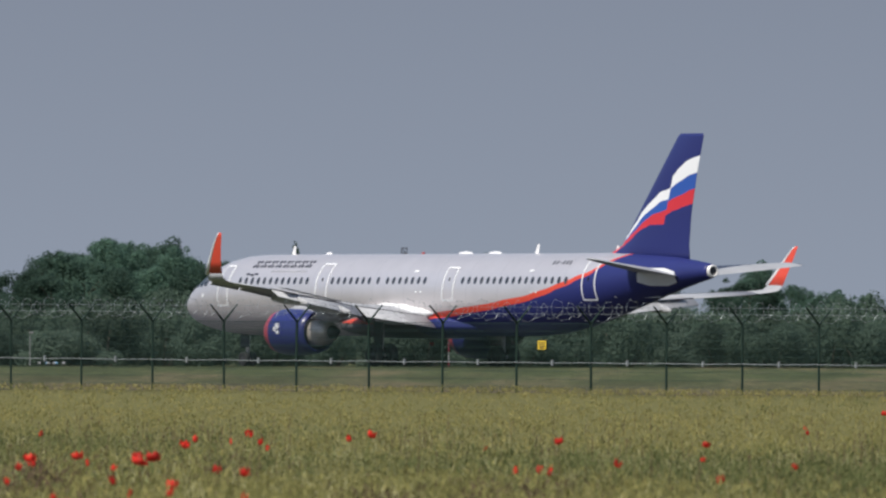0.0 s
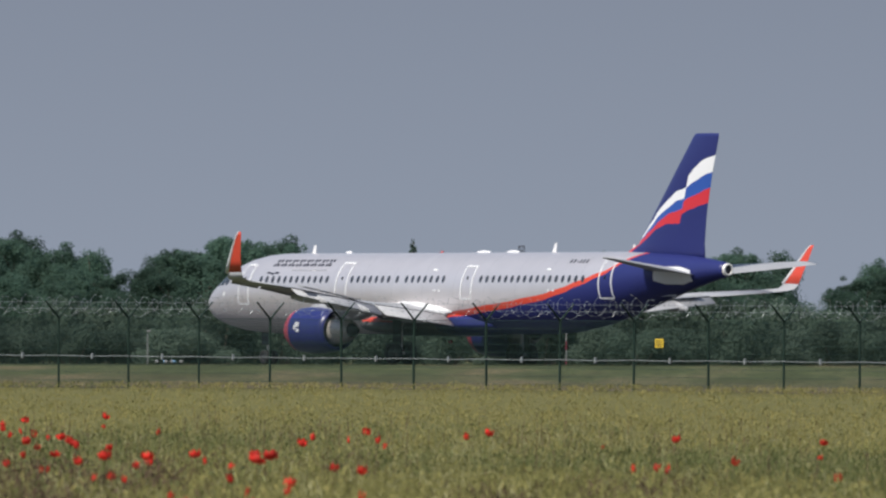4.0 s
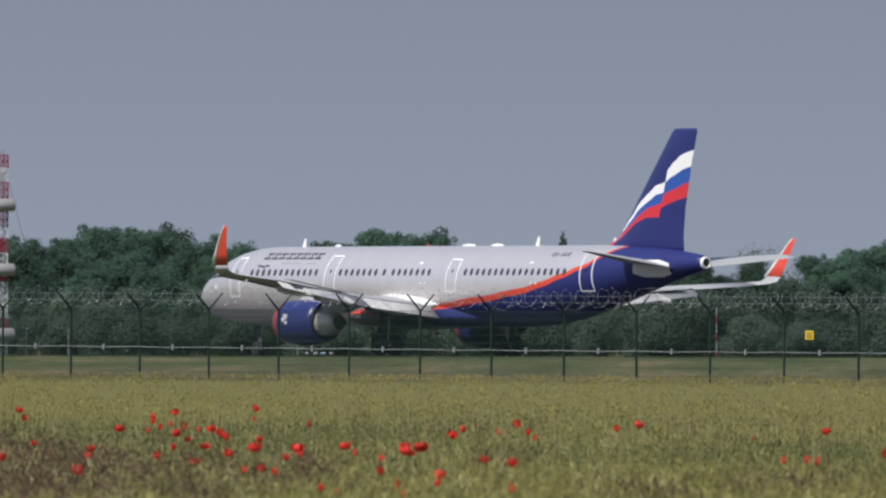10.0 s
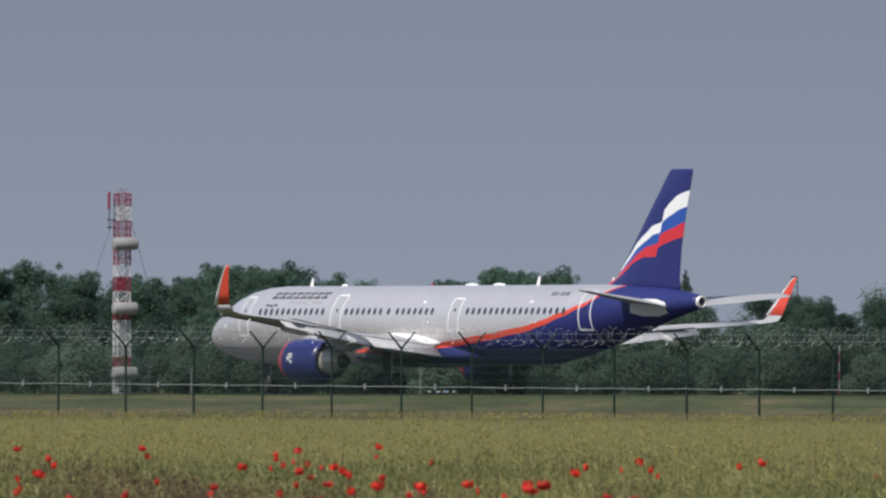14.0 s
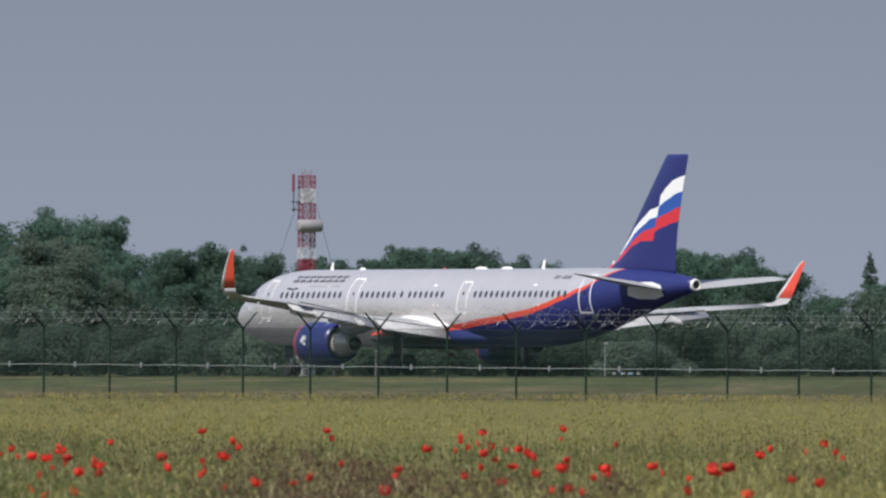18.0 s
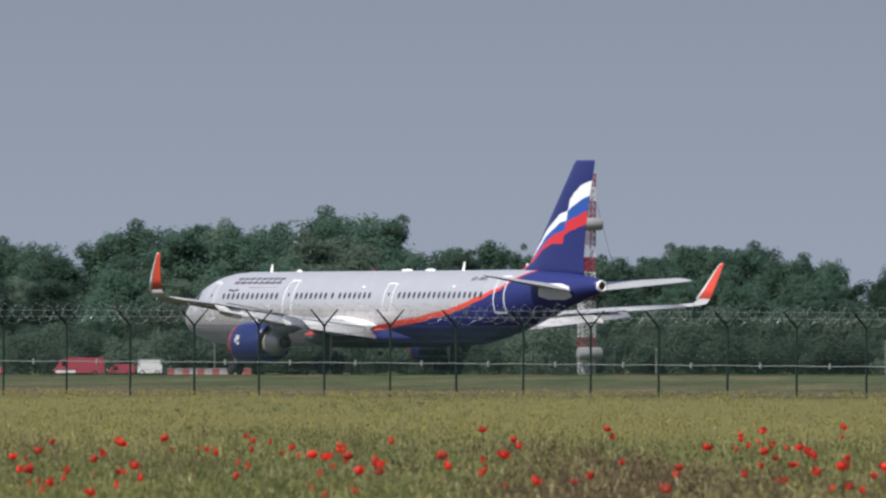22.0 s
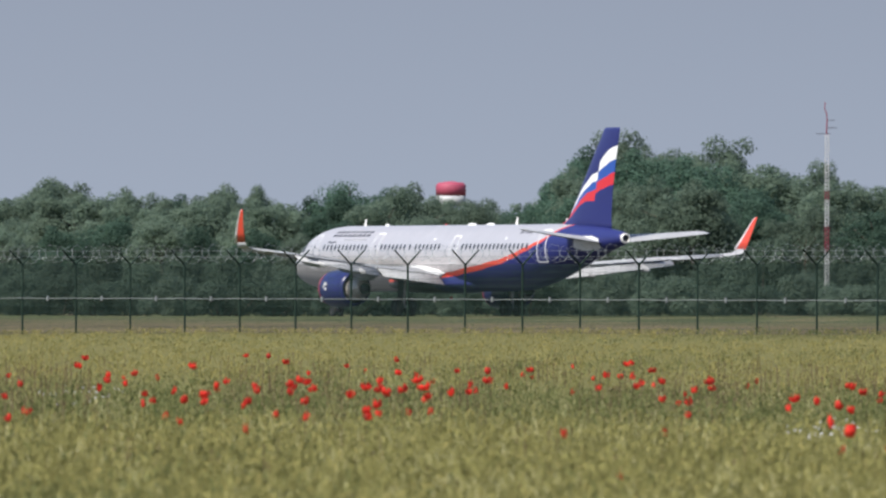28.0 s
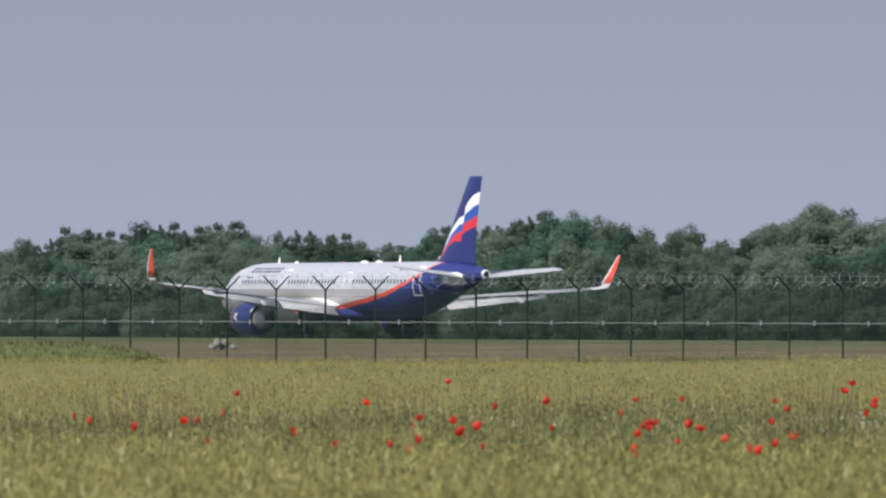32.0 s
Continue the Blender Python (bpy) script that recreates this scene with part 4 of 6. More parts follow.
def crop_field():
    rng = np.random.RandomState(11)
    plants, pods = 52000, 12
    n = plants * pods
    az = rng.uniform(-243, 62, plants)
    far = np.array([fence_dist(a) - 9 for a in az])
    near = 92.0
    k = rng.rand(plants) ** 1.5
    d = 1 / (1 / far + (1 / near - 1 / far) * k)
    d, tall_plant = np.repeat(d, pods), np.repeat(rng.normal(0, 0.05, plants), pods)
    az = np.repeat(az, pods)
    x, y = d * np.sin(az / 1000) + rng.normal(0, 0.07, n), d * np.cos(az / 1000) + rng.normal(0, 0.07, n)
    lump = np.array([noise.noise(Vector((a * 0.5, b * 0.12, 0))) + 0.6 * noise.noise(Vector((a * 1.7, b * 0.4, 5))) for a, b in zip(x, y)])
    calm = np.clip((400 - d) / 180, 0.5, 1.0)
    z = 0.45 + 0.05 * lump * calm + tall_plant * calm + rng.uniform(-0.13, 0.09, n) * calm
    z = z + rise(d, np.repeat(far, pods), az)
    tall = rng.rand(n) < 0.03
    z = z + tall * rng.uniform(0.03, 0.16, n) * np.clip((330 - d) / 150, 0, 1)
    # each piece is a bent, pointed pod, blade or leaf
    fine = np.clip(1.25 - (d - 100) / 600, 1.0, 1.2)
    ln, w = rng.uniform(0.014, 0.058, n) * fine, rng.uniform(0.004, 0.0115, n) * fine
    up, ang = rng.uniform(0.35, 1.5, n), rng.uniform(0, 2 * math.pi, n)
    t = np.stack([np.cos(up) * np.cos(ang), np.cos(up) * np.sin(ang), np.sin(up)], 1) * ln[:, None]
    sa = rng.normal(0, 0.9, n)
    sdir = np.stack([np.cos(sa), np.sin(sa), rng.uniform(-0.5, 0.5, n)], 1) * w[:, None]
    c = np.stack([x, y, z], 1)
    v = np.zeros((n, 4, 3))
    v[:, 0], v[:, 1], v[:, 2], v[:, 3] = c - t, c + sdir + t * 0.2, c + t, c - sdir + t * 0.2
    belt = np.exp(-((d - 190) / 42) ** 2)            # the greener belt across the field
    weedy = (np.array([noise.noise(Vector((a * 0.10 + 40, b * 0.03, 3))) + 0.5 * noise.noise(Vector((a * 0.5, b * 0.1, 7))) for a, b in zip(x, y)]) + 0.82 * belt - 0.24 - 0.3 / (1 + np.exp((-22 - az) / 6)) - np.where(d < 138, 0.2, 0) - np.where(az < -185, 0.2, 0) + rng.normal(0, 0.1, n) + np.repeat(rng.normal(0, 0.17, plants), pods)) > 0.16
    brown = np.zeros(n)
    for qa, qd, wa, wd, thick in DOCKS:
        brown = np.maximum(brown, thick * np.exp(-((az - qa) / wa) ** 2 - ((d - qd) / wd) ** 2))
    dry = (brown * 0.95 + 0.25 * lump + rng.normal(0, 0.18, n)) > 0.52
    ripe = ~weedy & ~dry & (np.repeat(rng.rand(plants), pods) + rng.normal(0, 0.06, n) < 0.10 + 0.5 / (1 + np.exp((235 - d) / 14)))
    quads("ripe_crop", v[ripe], "ripe", "straw-yellow ripe tops of the crop", "crop")
    quads("crop_field", v[~weedy & ~dry & ~ripe], "crop", "ripening yellow-green crop with dense pods", "crop")
    quads("weeds", v[weedy & ~dry], "weed", "patches of green weeds in the crop", "weeds")
    quads("dry_docks", v[dry], "dock", "dark brown seeding weeds in the crop", "weeds")
    # thin seeding grass stalks that stand over the crop
    m = 5200
    sa = np.where(rng.rand(m) < 0.75, rng.uniform(-225, -75, m), rng.uniform(-75, 50, m))
    sd = np.clip(rng.normal(205, 32, m), 120, 275)
    stand = np.array([noise.noise(Vector((a * 0.12, b * 0.03, 9))) for a, b in zip(sa, sd)]) > -0.1
    sa, sd = sa[stand], sd[stand]
    m = len(sa)
    foot = np.stack([sd * np.sin(sa / 1000), sd * np.cos(sa / 1000), np.full(m, 0.4)], 1)
    top = foot + np.stack([rng.normal(0, 0.02, m), rng.normal(0, 0.02, m), rng.uniform(0.14, 0.30, m)], 1)
    wide = np.stack([rng.uniform(0.0025, 0.0045, m), np.zeros(m), np.zeros(m)], 1)
    ear = np.stack([rng.uniform(0.005, 0.009, m), np.zeros(m), np.zeros(m)], 1)
    up = np.stack([np.zeros(m), np.zeros(m), rng.uniform(0.03, 0.06, m)], 1)
    stalks = np.concatenate([np.stack([foot - wide, foot + wide, top + wide * 0.6, top - wide * 0.6], 1), np.stack([top - up * 0.2, top + ear + up * 0.3, top + up, top - ear + up * 0.3], 1)])
    quads("seed_stalks", stalks, "dock", "thin brown seeding grass stalks over the crop", "grass")
    # pale bent stems that lie over the crop
    m = 15000
    sa, sd = rng.uniform(-243, 62, m), 1 / rng.uniform(1 / 235, 1 / 95, m)
    stand = np.array([noise.noise(Vector((a * 0.2, b * 0.05, 21))) + 0.6 * noise.noise(Vector((a * 0.9, b * 0.2, 4))) for a, b in zip(sa, sd)]) > rng.uniform(-0.25, 0.35, m)
    sa, sd = sa[stand], sd[stand]
    m = len(sa)
    way, lie, size = rng.normal(0, 1.0, m), rng.uniform(0.3, 1.4, m), rng.uniform(0.05, 0.14, m)
    foot = np.stack([sd * np.sin(sa / 1000), sd * np.cos(sa / 1000), rng.uniform(0.40, 0.49, m)], 1)
    side = np.stack([np.sin(way), 0.4 * np.cos(way), np.zeros(m)], 1)
    zed = np.array((0.0, 0.0, 1.0))
    mid = foot + (side * np.cos(lie)[:, None] + zed * np.sin(lie)[:, None]) * size[:, None]
    bend = lie - rng.uniform(0.3, 1.1, m)
    tip = mid + (side * np.cos(bend)[:, None] + zed * np.sin(bend)[:, None]) * (size * rng.uniform(0.5, 1.0, m))[:, None]
    wide = (np.cross(side, (0, 1, 0)) * 0.6 + np.array((0.6, 0, 0.3))) * rng.uniform(0.003, 0.0065, m)[:, None]
    stems = np.concatenate([np.stack([foot - wide, foot + wide, mid + wide, mid - wide], 1), np.stack([mid - wide, mid + wide, tip + wide * 0.3, tip - wide * 0.3], 1)])
    quads("pale_stems", stems, "palestem", "pale bent grass stems lying over the crop", "grass")
    # small white flowers in two loose stands
    m = 70
    fa, fd = rng.normal(-110.7, 1.6, m), rng.normal(148, 4, m)
    other = rng.rand(m) < 0.5
    fa, fd = np.where(other, rng.normal(-159.2, 1.4, m), fa), np.where(other, rng.normal(190, 6, m), fd)
    fx, fy, fz = fd * np.sin(fa / 1000), fd * np.cos(fa / 1000), rng.uniform(0.5, 0.6, m)
    r = rng.uniform(0.007, 0.015, m)
    fv = np.zeros((m, 4, 3))
    for j, (ux, uz) in enumerate(((-1, 0), (0, -0.7), (1, 0.1), (0, 0.8))):
        fv[:, j] = np.stack([fx + ux * r, fy + 0.5 * uz * r, fz + uz * r], 1)
    quads("white_flowers", fv, "mastwhite", "loose stand of small white wild flowers", "flowers")
    # closed canopy below the tips
    bm = bmesh.new()
    cols = 150
    rows_ = []
    for i in range(cols + 1):
        a = -246 + 311 * i / cols
        fd = fence_dist(a) - 8.5
        col = []
        for j in range(61):
            dd = fd - 0.6 if j == 1 else 1 / (1 / fd + (1 / 80.0 - 1 / fd) * max(0.0, j - 1) / 59)
            p = at_bearing(a, dd)
            p.z = 0.34 + 0.03 * noise.noise(p * 0.12) + 0.03 * noise.noise(p * 0.9) + float(rise(dd, fd, a))
            if j == 0:
                p.z = 0.0
            col.append(bm.verts.new(p))
        rows_.append(col)
    for a, b in zip(rows_, rows_[1:]):
        for j in range(60):
            bm.faces.new((a[j], b[j], b[j + 1], a[j + 1]))
    tagged(new("crop_canopy", mesh_of("crop_canopy", bm, M["crop"], True)), "closed canopy of the ripening crop", "crop", kind="stuff")


crop_field()

# ---- fence: posts with two arms, mesh panels, tension cable, coiled wire ----
f_along = Vector((math.cos(FENCE_TURN), -math.sin(FENCE_TURN), 0))
f_perp = Vector((math.sin(FENCE_TURN), math.cos(FENCE_TURN), 0))
f_turn = math.atan2(f_along.y, f_along.x)


def fence_place(n):
    """Foot of post n; the ground under the fence rises a little on the far side."""
    p = f_perp * FENCE_OFF + f_along * ((n - 108.49) * BAY)
    p.z = float(np.interp(n, (-54, -8, 2, 20), (0.09, 0.09, 0.04, 0.02)))
    return p


def fence():
    whole = empty("fence", "dark green airfield fence with forked posts and coiled wire", "fence")
    bm = bmesh.new()
    box(bm, -0.025, 0.025, -0.025, 0.025, -0.15, 2.34, None, 0.006)
    post_me = mesh_of("post", bm, M["post"], False)
    arms = []
    for k in (-1, 1):
        bm = bmesh.new()
        tube(bm, ((0, 0, 2.3), (0, k * 0.2, 2.47), (0, k * 0.52, 2.74)), (0.028, 0.026, 0.02), 6)
        arms.append(mesh_of("arm", bm, M["post"], False))
    bm = bmesh.new()
    for k in range(50):
        x = 0.04 + (BAY - 0.08) * k / 49
        box(bm, x - 0.0028, x + 0.0028, -0.004, 0.004, 0.05, 2.32)
    for k in range(12):
        z = 0.06 + 2.24 * k / 11
        box(bm, 0.0, BAY, -0.006, 0.006, z - 0.004, z + 0.004)
    panel_me = mesh_of("mesh_panel", bm, M["wire"], False)
    bm = bmesh.new()
    turns, steps, wob = 6, 14, random.Random(2)
    for off, zc in ((0.0, 2.62),):
        pts = []
        for k in range(turns * steps + 1):
            a = 2 * math.pi * k / steps
            j = 1 + 0.25 * math.sin(a * 0.37)
            pts.append((BAY * k / (turns * steps), off + 0.28 * j * math.cos(a), zc + 0.22 * j * math.sin(a) + wob.uniform(-0.035, 0.035)))
        tube(bm, pts, 0.003, 4)
        for k in range(0, turns * steps, 2):       # barbs
            x, y, z = pts[k]
            box(bm, x - 0.018, x + 0.018, y - 0.008, y + 0.008, z - 0.008, z + 0.008)
    for y, z in ((-0.5, 2.72), (0.5, 2.72), (-0.3, 2.55), (0.3, 2.55)):
        tube(bm, ((0, y, z), (BAY / 2, y, z - 0.02), (BAY, y, z)), 0.0022, 4)
    coil_me = mesh_of("coiled_wire", bm, M["zinc"], False)
    bm = bmesh.new()
    tube(bm, ((0, -0.05, 1.305), (BAY * 0.5, -0.05, 1.29), (BAY, -0.05, 1.305)), 0.0095, 6)
    cable_me = mesh_of("tension_cable", bm, M["rail"], False)
    bm = bmesh.new()
    box(bm, BAY / 2 - 0.018, BAY / 2 + 0.018, -0.09, -0.02, 1.22, 1.37, None, 0.01)
    clip_me = mesh_of("cable_clip", bm, M["rail"], False)
    rnd = random.Random(5)
    for n in range(-54, 20):
        m = Matrix.Translation(fence_place(n)) @ Matrix.Rotation(f_turn, 4, "Z")
        p = new("post", post_me)
        p.parent, p.matrix_basis = whole, m @ Matrix.Rotation(radians(rnd.uniform(-0.5, 0.5)), 4, "Y")
        for me in arms:
            a = new("arm", me)
            a.parent = p
        for nm, me in (("mesh_panel", panel_me), ("coiled_wire", coil_me), ("tension_cable", cable_me), ("cable_clip", clip_me)):
            q = new(nm, me)
            q.parent, q.matrix_basis = whole, m
    return whole


fence()



def infield_grass():
    """Tufts between fence and runway: dry and brown beside the fence, greener beyond."""
    rng = np.random.RandomState(4)
    n = 16000
    az = rng.uniform(-243, 62, n)
    d0 = np.array([fence_dist(a) for a in az]) - 8
    d1 = np.array([beyond(a, 412) for a in az])
    d = 1 / (1 / d0 + (1 / d1 - 1 / d0) * rng.rand(n) ** 1.6)
    x, y = d * np.sin(az / 1000), d * np.cos(az / 1000)
    z = np.array([ground_z(Vector((a, b, 0))) for a, b in zip(x, y)])
    h, w = rng.uniform(0.02, 0.07, n), rng.uniform(0.015, 0.05, n)
    patchy = np.array([noise.noise(Vector((a * 0.25, b * 0.02, 0))) for a, b in zip(x, y)])
    h = h * (1 + 0.5 * patchy)
    lx = rng.uniform(-0.1, 0.1, n)
    v = np.zeros((n, 3, 3))
    v[:, 0], v[:, 1], v[:, 2] = np.stack([x - w, y, z], 1), np.stack([x + w, y, z], 1), np.stack([x + lx, y + lx + h * 1.6, z + h], 1)
    dry = ((52 - (d - d0)) / 60 + patchy * 0.9 + rng.normal(0, 0.2, n)) > 0.1
    for name, sel, mat, label in (("dry_grass", dry, "drygrass", "dry brown grass beside the fence"), ("green_grass", ~dry, "greengrass", "green tufted grass of the infield")):
        tagged(new(name, loose_mesh(name, v[sel], M[mat])), label, "grass", kind="stuff")


M["drygrass"] = material("dry_grass", (0.135, 0.106, 0.06), 0.9, 0, 0.12, 0.05, isle=0.08, spec=0.1)
M["greengrass"] = material("green_grass", (0.095, 0.104, 0.047), 0.9, 0, 0.12, 0.05, isle=0.08, spec=0.1)
for key in ("drygrass", "greengrass"):
    translucent(M[key], 0.15)
infield_grass()

# warning sign on the mesh
sign = empty("warning_sign", "small yellow warning sign fixed to the fence", "sign")
bm = bmesh.new()
box(bm, -0.115, 0.115, -0.004, 0.004, -0.11, 0.11, None, 0.003)
part("plate", bm, M["yellow"], sign)
for z, w in ((0.062, 0.095), (0.015, 0.085), (-0.032, 0.095), (-0.075, 0.07)):
    bm = bmesh.new()
    box(bm, -w, w, -0.008, -0.005, z - 0.012, z + 0.012)
    part("print_bar", bm, M["black"], sign)
sp = at_bearing(0.0, fence_dist(0.0) - 0.15, 1.78)
sign.matrix_basis = Matrix.Translation(sp) @ Matrix.Rotation(f_turn * 0.6, 4, "Z")

# ---- woods behind the runway ----


def leaves(name, seed, blobs, count, size, mat, parent, label=""):
    """Foliage: small pointed sprays scattered through a set of uneven, soft-edged boughs."""
    rng = np.random.RandomState(seed)
    b = np.array(blobs)
    share = (b[:, 3] * b[:, 4] * b[:, 5]) ** 0.67
    pick = rng.choice(len(b), count, p=share / share.sum())
    b = b[pick]
    a, u = rng.uniform(0, 2 * math.pi, count), rng.uniform(-0.8, 1, count)
    c = np.sqrt(np.maximum(0, 1 - u * u))
    k = np.where(rng.rand(count) < 0.16, rng.uniform(1.0, 1.22, count), rng.uniform(0.62, 1.06, count))
    out = np.stack([c * np.cos(a), c * np.sin(a), u], 1)
    p = b[:, :3] + b[:, 3:] * out * k[:, None]

    def unit(v):
        return v / np.linalg.norm(v, axis=1)[:, None]

    nrm = unit(unit(out / b[:, 3:]) + rng.uniform(-0.5, 0.5, (count, 3)) + (0, 0, 0.15))
    t = unit(np.cross(nrm, rng.uniform(-1, 1, (count, 3))))
    w = np.cross(nrm, t)
    s = (size * rng.uniform(0.6, 1.5, count))[:, None]
    v = np.stack([p - t * s * 0.5 - w * s * 0.22, p + t * s * 0.12 + w * s * 0.5 - nrm * s * 0.1, p + t * s * 0.6 - w * s * 0.2 + nrm * s * 0.1], 1)
    ob = new(name, loose_mesh(name, v, M[mat]))
    ob.parent = parent
    if label:
        ob["label"] = label
    return ob


def broadleaf(seed, label, mat="leaf", wide=0.36, count=30000, bare=0.12, size=0.17):
    """A tree of ten metres: tapered trunk, limbs, and a crown of leaf clumps on uneven boughs."""
    rng = random.Random(seed)
    tree = empty("tree", label, "tree", group="woods behind the runway")
    blobs = []
    H = 10.0
    W = H * wide
    for k in range(18):          # boughs, each a cluster of small sprays
        z = H * (bare + 0.08 + (0.84 - bare) * (k + rng.random()) / 18)
        f = math.sin(math.pi * min(1, ((z / H - bare) / (1.04 - bare)) ** 0.75)) ** 0.7
        a, rad = rng.uniform(0, 2 * math.pi), W * f * rng.uniform(0.4, 0.9)
        big = rng.uniform(0.7, 1.35)
        for _ in range(8):
            r = H * rng.uniform(0.034, 0.075) * big
            blobs.append((rad * math.cos(a) + rng.gauss(0, 0.05 * H * big), rad * math.sin(a) + rng.gauss(0, 0.05 * H * big), z + rng.gauss(0, 0.052 * H * big), r * rng.uniform(0.9, 1.25), r * rng.uniform(0.9, 1.25), r * rng.uniform(0.85, 1.2)))
    blobs.append((0, 0, H * 0.52, W * 0.8, W * 0.8, H * 0.36))
    blobs.append((rng.uniform(-0.4, 0.4), 0, H * 0.9, W * 0.3, W * 0.3, H * 0.09))
    bm = bmesh.new()
    tube(bm, ((0, 0, -0.1), (0.05, 0, H * 0.2), (-0.05, 0.1, H * 0.5), (0.1, 0, H * 0.82)), (0.3, 0.24, 0.15, 0.04), 8)
    for b in blobs[::8]:
        z0 = max(H * 0.15, b[2] - H * 0.2)
        tube(bm, ((0, 0, z0), (b[0] * 0.5, b[1] * 0.5, (z0 + b[2]) / 2 + 0.1), (b[0], b[1], b[2])), (0.1, 0.07, 0.02), 5)
    part("trunk", bm, M["bark"], tree, "", True)
    leaves("crown", seed, blobs, count, size, mat, tree)
    return tree


def spruce(seed, label, wide):
    """A conifer of ten metres: straight trunk and a ragged, pointed crown in uneven tiers."""
    rng = random.Random(seed)
    tree = empty("conifer", label, "tree", group="woods behind the runway")
    bm = bmesh.new()
    tube(bm, ((0, 0, -0.1), (0.04, 0, 6.0), (0, 0, 9.9)), (0.22, 0.12, 0.02), 7)
    part("trunk", bm, M["bark"], tree, "", True)
    blobs = []
    for k in range(22):
        u = (k + rng.uniform(-0.3, 0.3)) / 21
        r = wide * (1 - min(1.0, max(0.0, u))) ** 0.6 + 0.2
        for j in range(4):
            a, q = 1.57 * j + rng.uniform(-0.7, 0.7), r * rng.uniform(0.3, 0.85)
            blobs.append((q * math.cos(a), q * math.sin(a), 1.6 + 8.2 * u + rng.uniform(-0.2, 0.2), r * rng.uniform(0.35, 0.6), r * rng.uniform(0.35, 0.6), 0.36))
    leaves("crown", seed, blobs, 16000, 0.15, "conifer", tree)
    return tree


def bush(seed, label, mat="scrub"):
    rng = random.Random(seed)
    b = empty("bush", label, "bush", group="scrub along the runway")
    blobs = [(rng.uniform(-1.8, 1.8), rng.uniform(-1, 1), rng.uniform(0.1, 2.0), rng.uniform(0.6, 1.1), rng.uniform(0.6, 1.1), rng.uniform(0.5, 0.9)) for _ in range(12)]
    bm = bmesh.new()
    for q in blobs[::2]:
        tube(bm, ((q[0] * 0.3, q[1] * 0.3, 0), (q[0] * 0.7, q[1] * 0.7, q[2] * 0.5), (q[0], q[1], q[2])), (0.06, 0.04, 0.015), 5)
    part("stem", bm, M["bark"], b, "", True)
    leaves("foliage", seed, blobs, 7500, 0.13, mat, b)
    return b


def copy_at(ob, m):
    """A copy at the pose m, whose scale is its own and not the first one's."""
    return copy_thing(ob, m @ Matrix.Diagonal((1 / ob.scale.x, 1 / ob.scale.y, 1 / ob.scale.z, 1)))


def scaled(p, turn, sx, sz):
    return Matrix.Translation(p) @ Matrix.Rotation(turn, 4, "Z") @ Matrix.Diagonal((sx, sx, sz, 1))


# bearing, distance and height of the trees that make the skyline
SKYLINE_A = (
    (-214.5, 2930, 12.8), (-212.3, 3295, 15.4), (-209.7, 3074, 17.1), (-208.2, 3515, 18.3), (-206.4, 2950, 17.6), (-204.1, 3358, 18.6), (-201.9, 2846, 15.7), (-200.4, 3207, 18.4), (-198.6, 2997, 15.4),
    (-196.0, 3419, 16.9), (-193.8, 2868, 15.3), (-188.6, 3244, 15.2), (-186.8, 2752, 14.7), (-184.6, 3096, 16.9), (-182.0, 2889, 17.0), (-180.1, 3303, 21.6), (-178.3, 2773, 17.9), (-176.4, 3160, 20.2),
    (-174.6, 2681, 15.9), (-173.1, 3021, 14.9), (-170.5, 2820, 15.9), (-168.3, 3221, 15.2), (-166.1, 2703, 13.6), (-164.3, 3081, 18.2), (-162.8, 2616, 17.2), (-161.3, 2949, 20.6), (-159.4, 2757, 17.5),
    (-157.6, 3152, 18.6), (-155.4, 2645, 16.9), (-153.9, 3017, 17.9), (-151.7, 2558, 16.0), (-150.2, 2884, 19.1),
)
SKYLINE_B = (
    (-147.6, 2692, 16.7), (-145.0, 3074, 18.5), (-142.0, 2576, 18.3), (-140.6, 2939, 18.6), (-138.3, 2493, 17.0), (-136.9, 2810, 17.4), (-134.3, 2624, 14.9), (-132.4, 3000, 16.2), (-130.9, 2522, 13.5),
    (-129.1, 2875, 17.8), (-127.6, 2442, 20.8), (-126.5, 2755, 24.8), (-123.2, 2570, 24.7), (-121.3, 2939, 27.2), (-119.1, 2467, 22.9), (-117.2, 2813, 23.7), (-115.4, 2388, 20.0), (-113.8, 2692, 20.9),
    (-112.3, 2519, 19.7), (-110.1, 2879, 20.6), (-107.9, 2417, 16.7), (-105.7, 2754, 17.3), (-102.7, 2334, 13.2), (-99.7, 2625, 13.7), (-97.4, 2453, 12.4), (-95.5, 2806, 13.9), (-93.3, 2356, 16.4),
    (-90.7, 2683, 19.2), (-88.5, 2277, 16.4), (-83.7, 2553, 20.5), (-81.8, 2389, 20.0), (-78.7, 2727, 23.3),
)
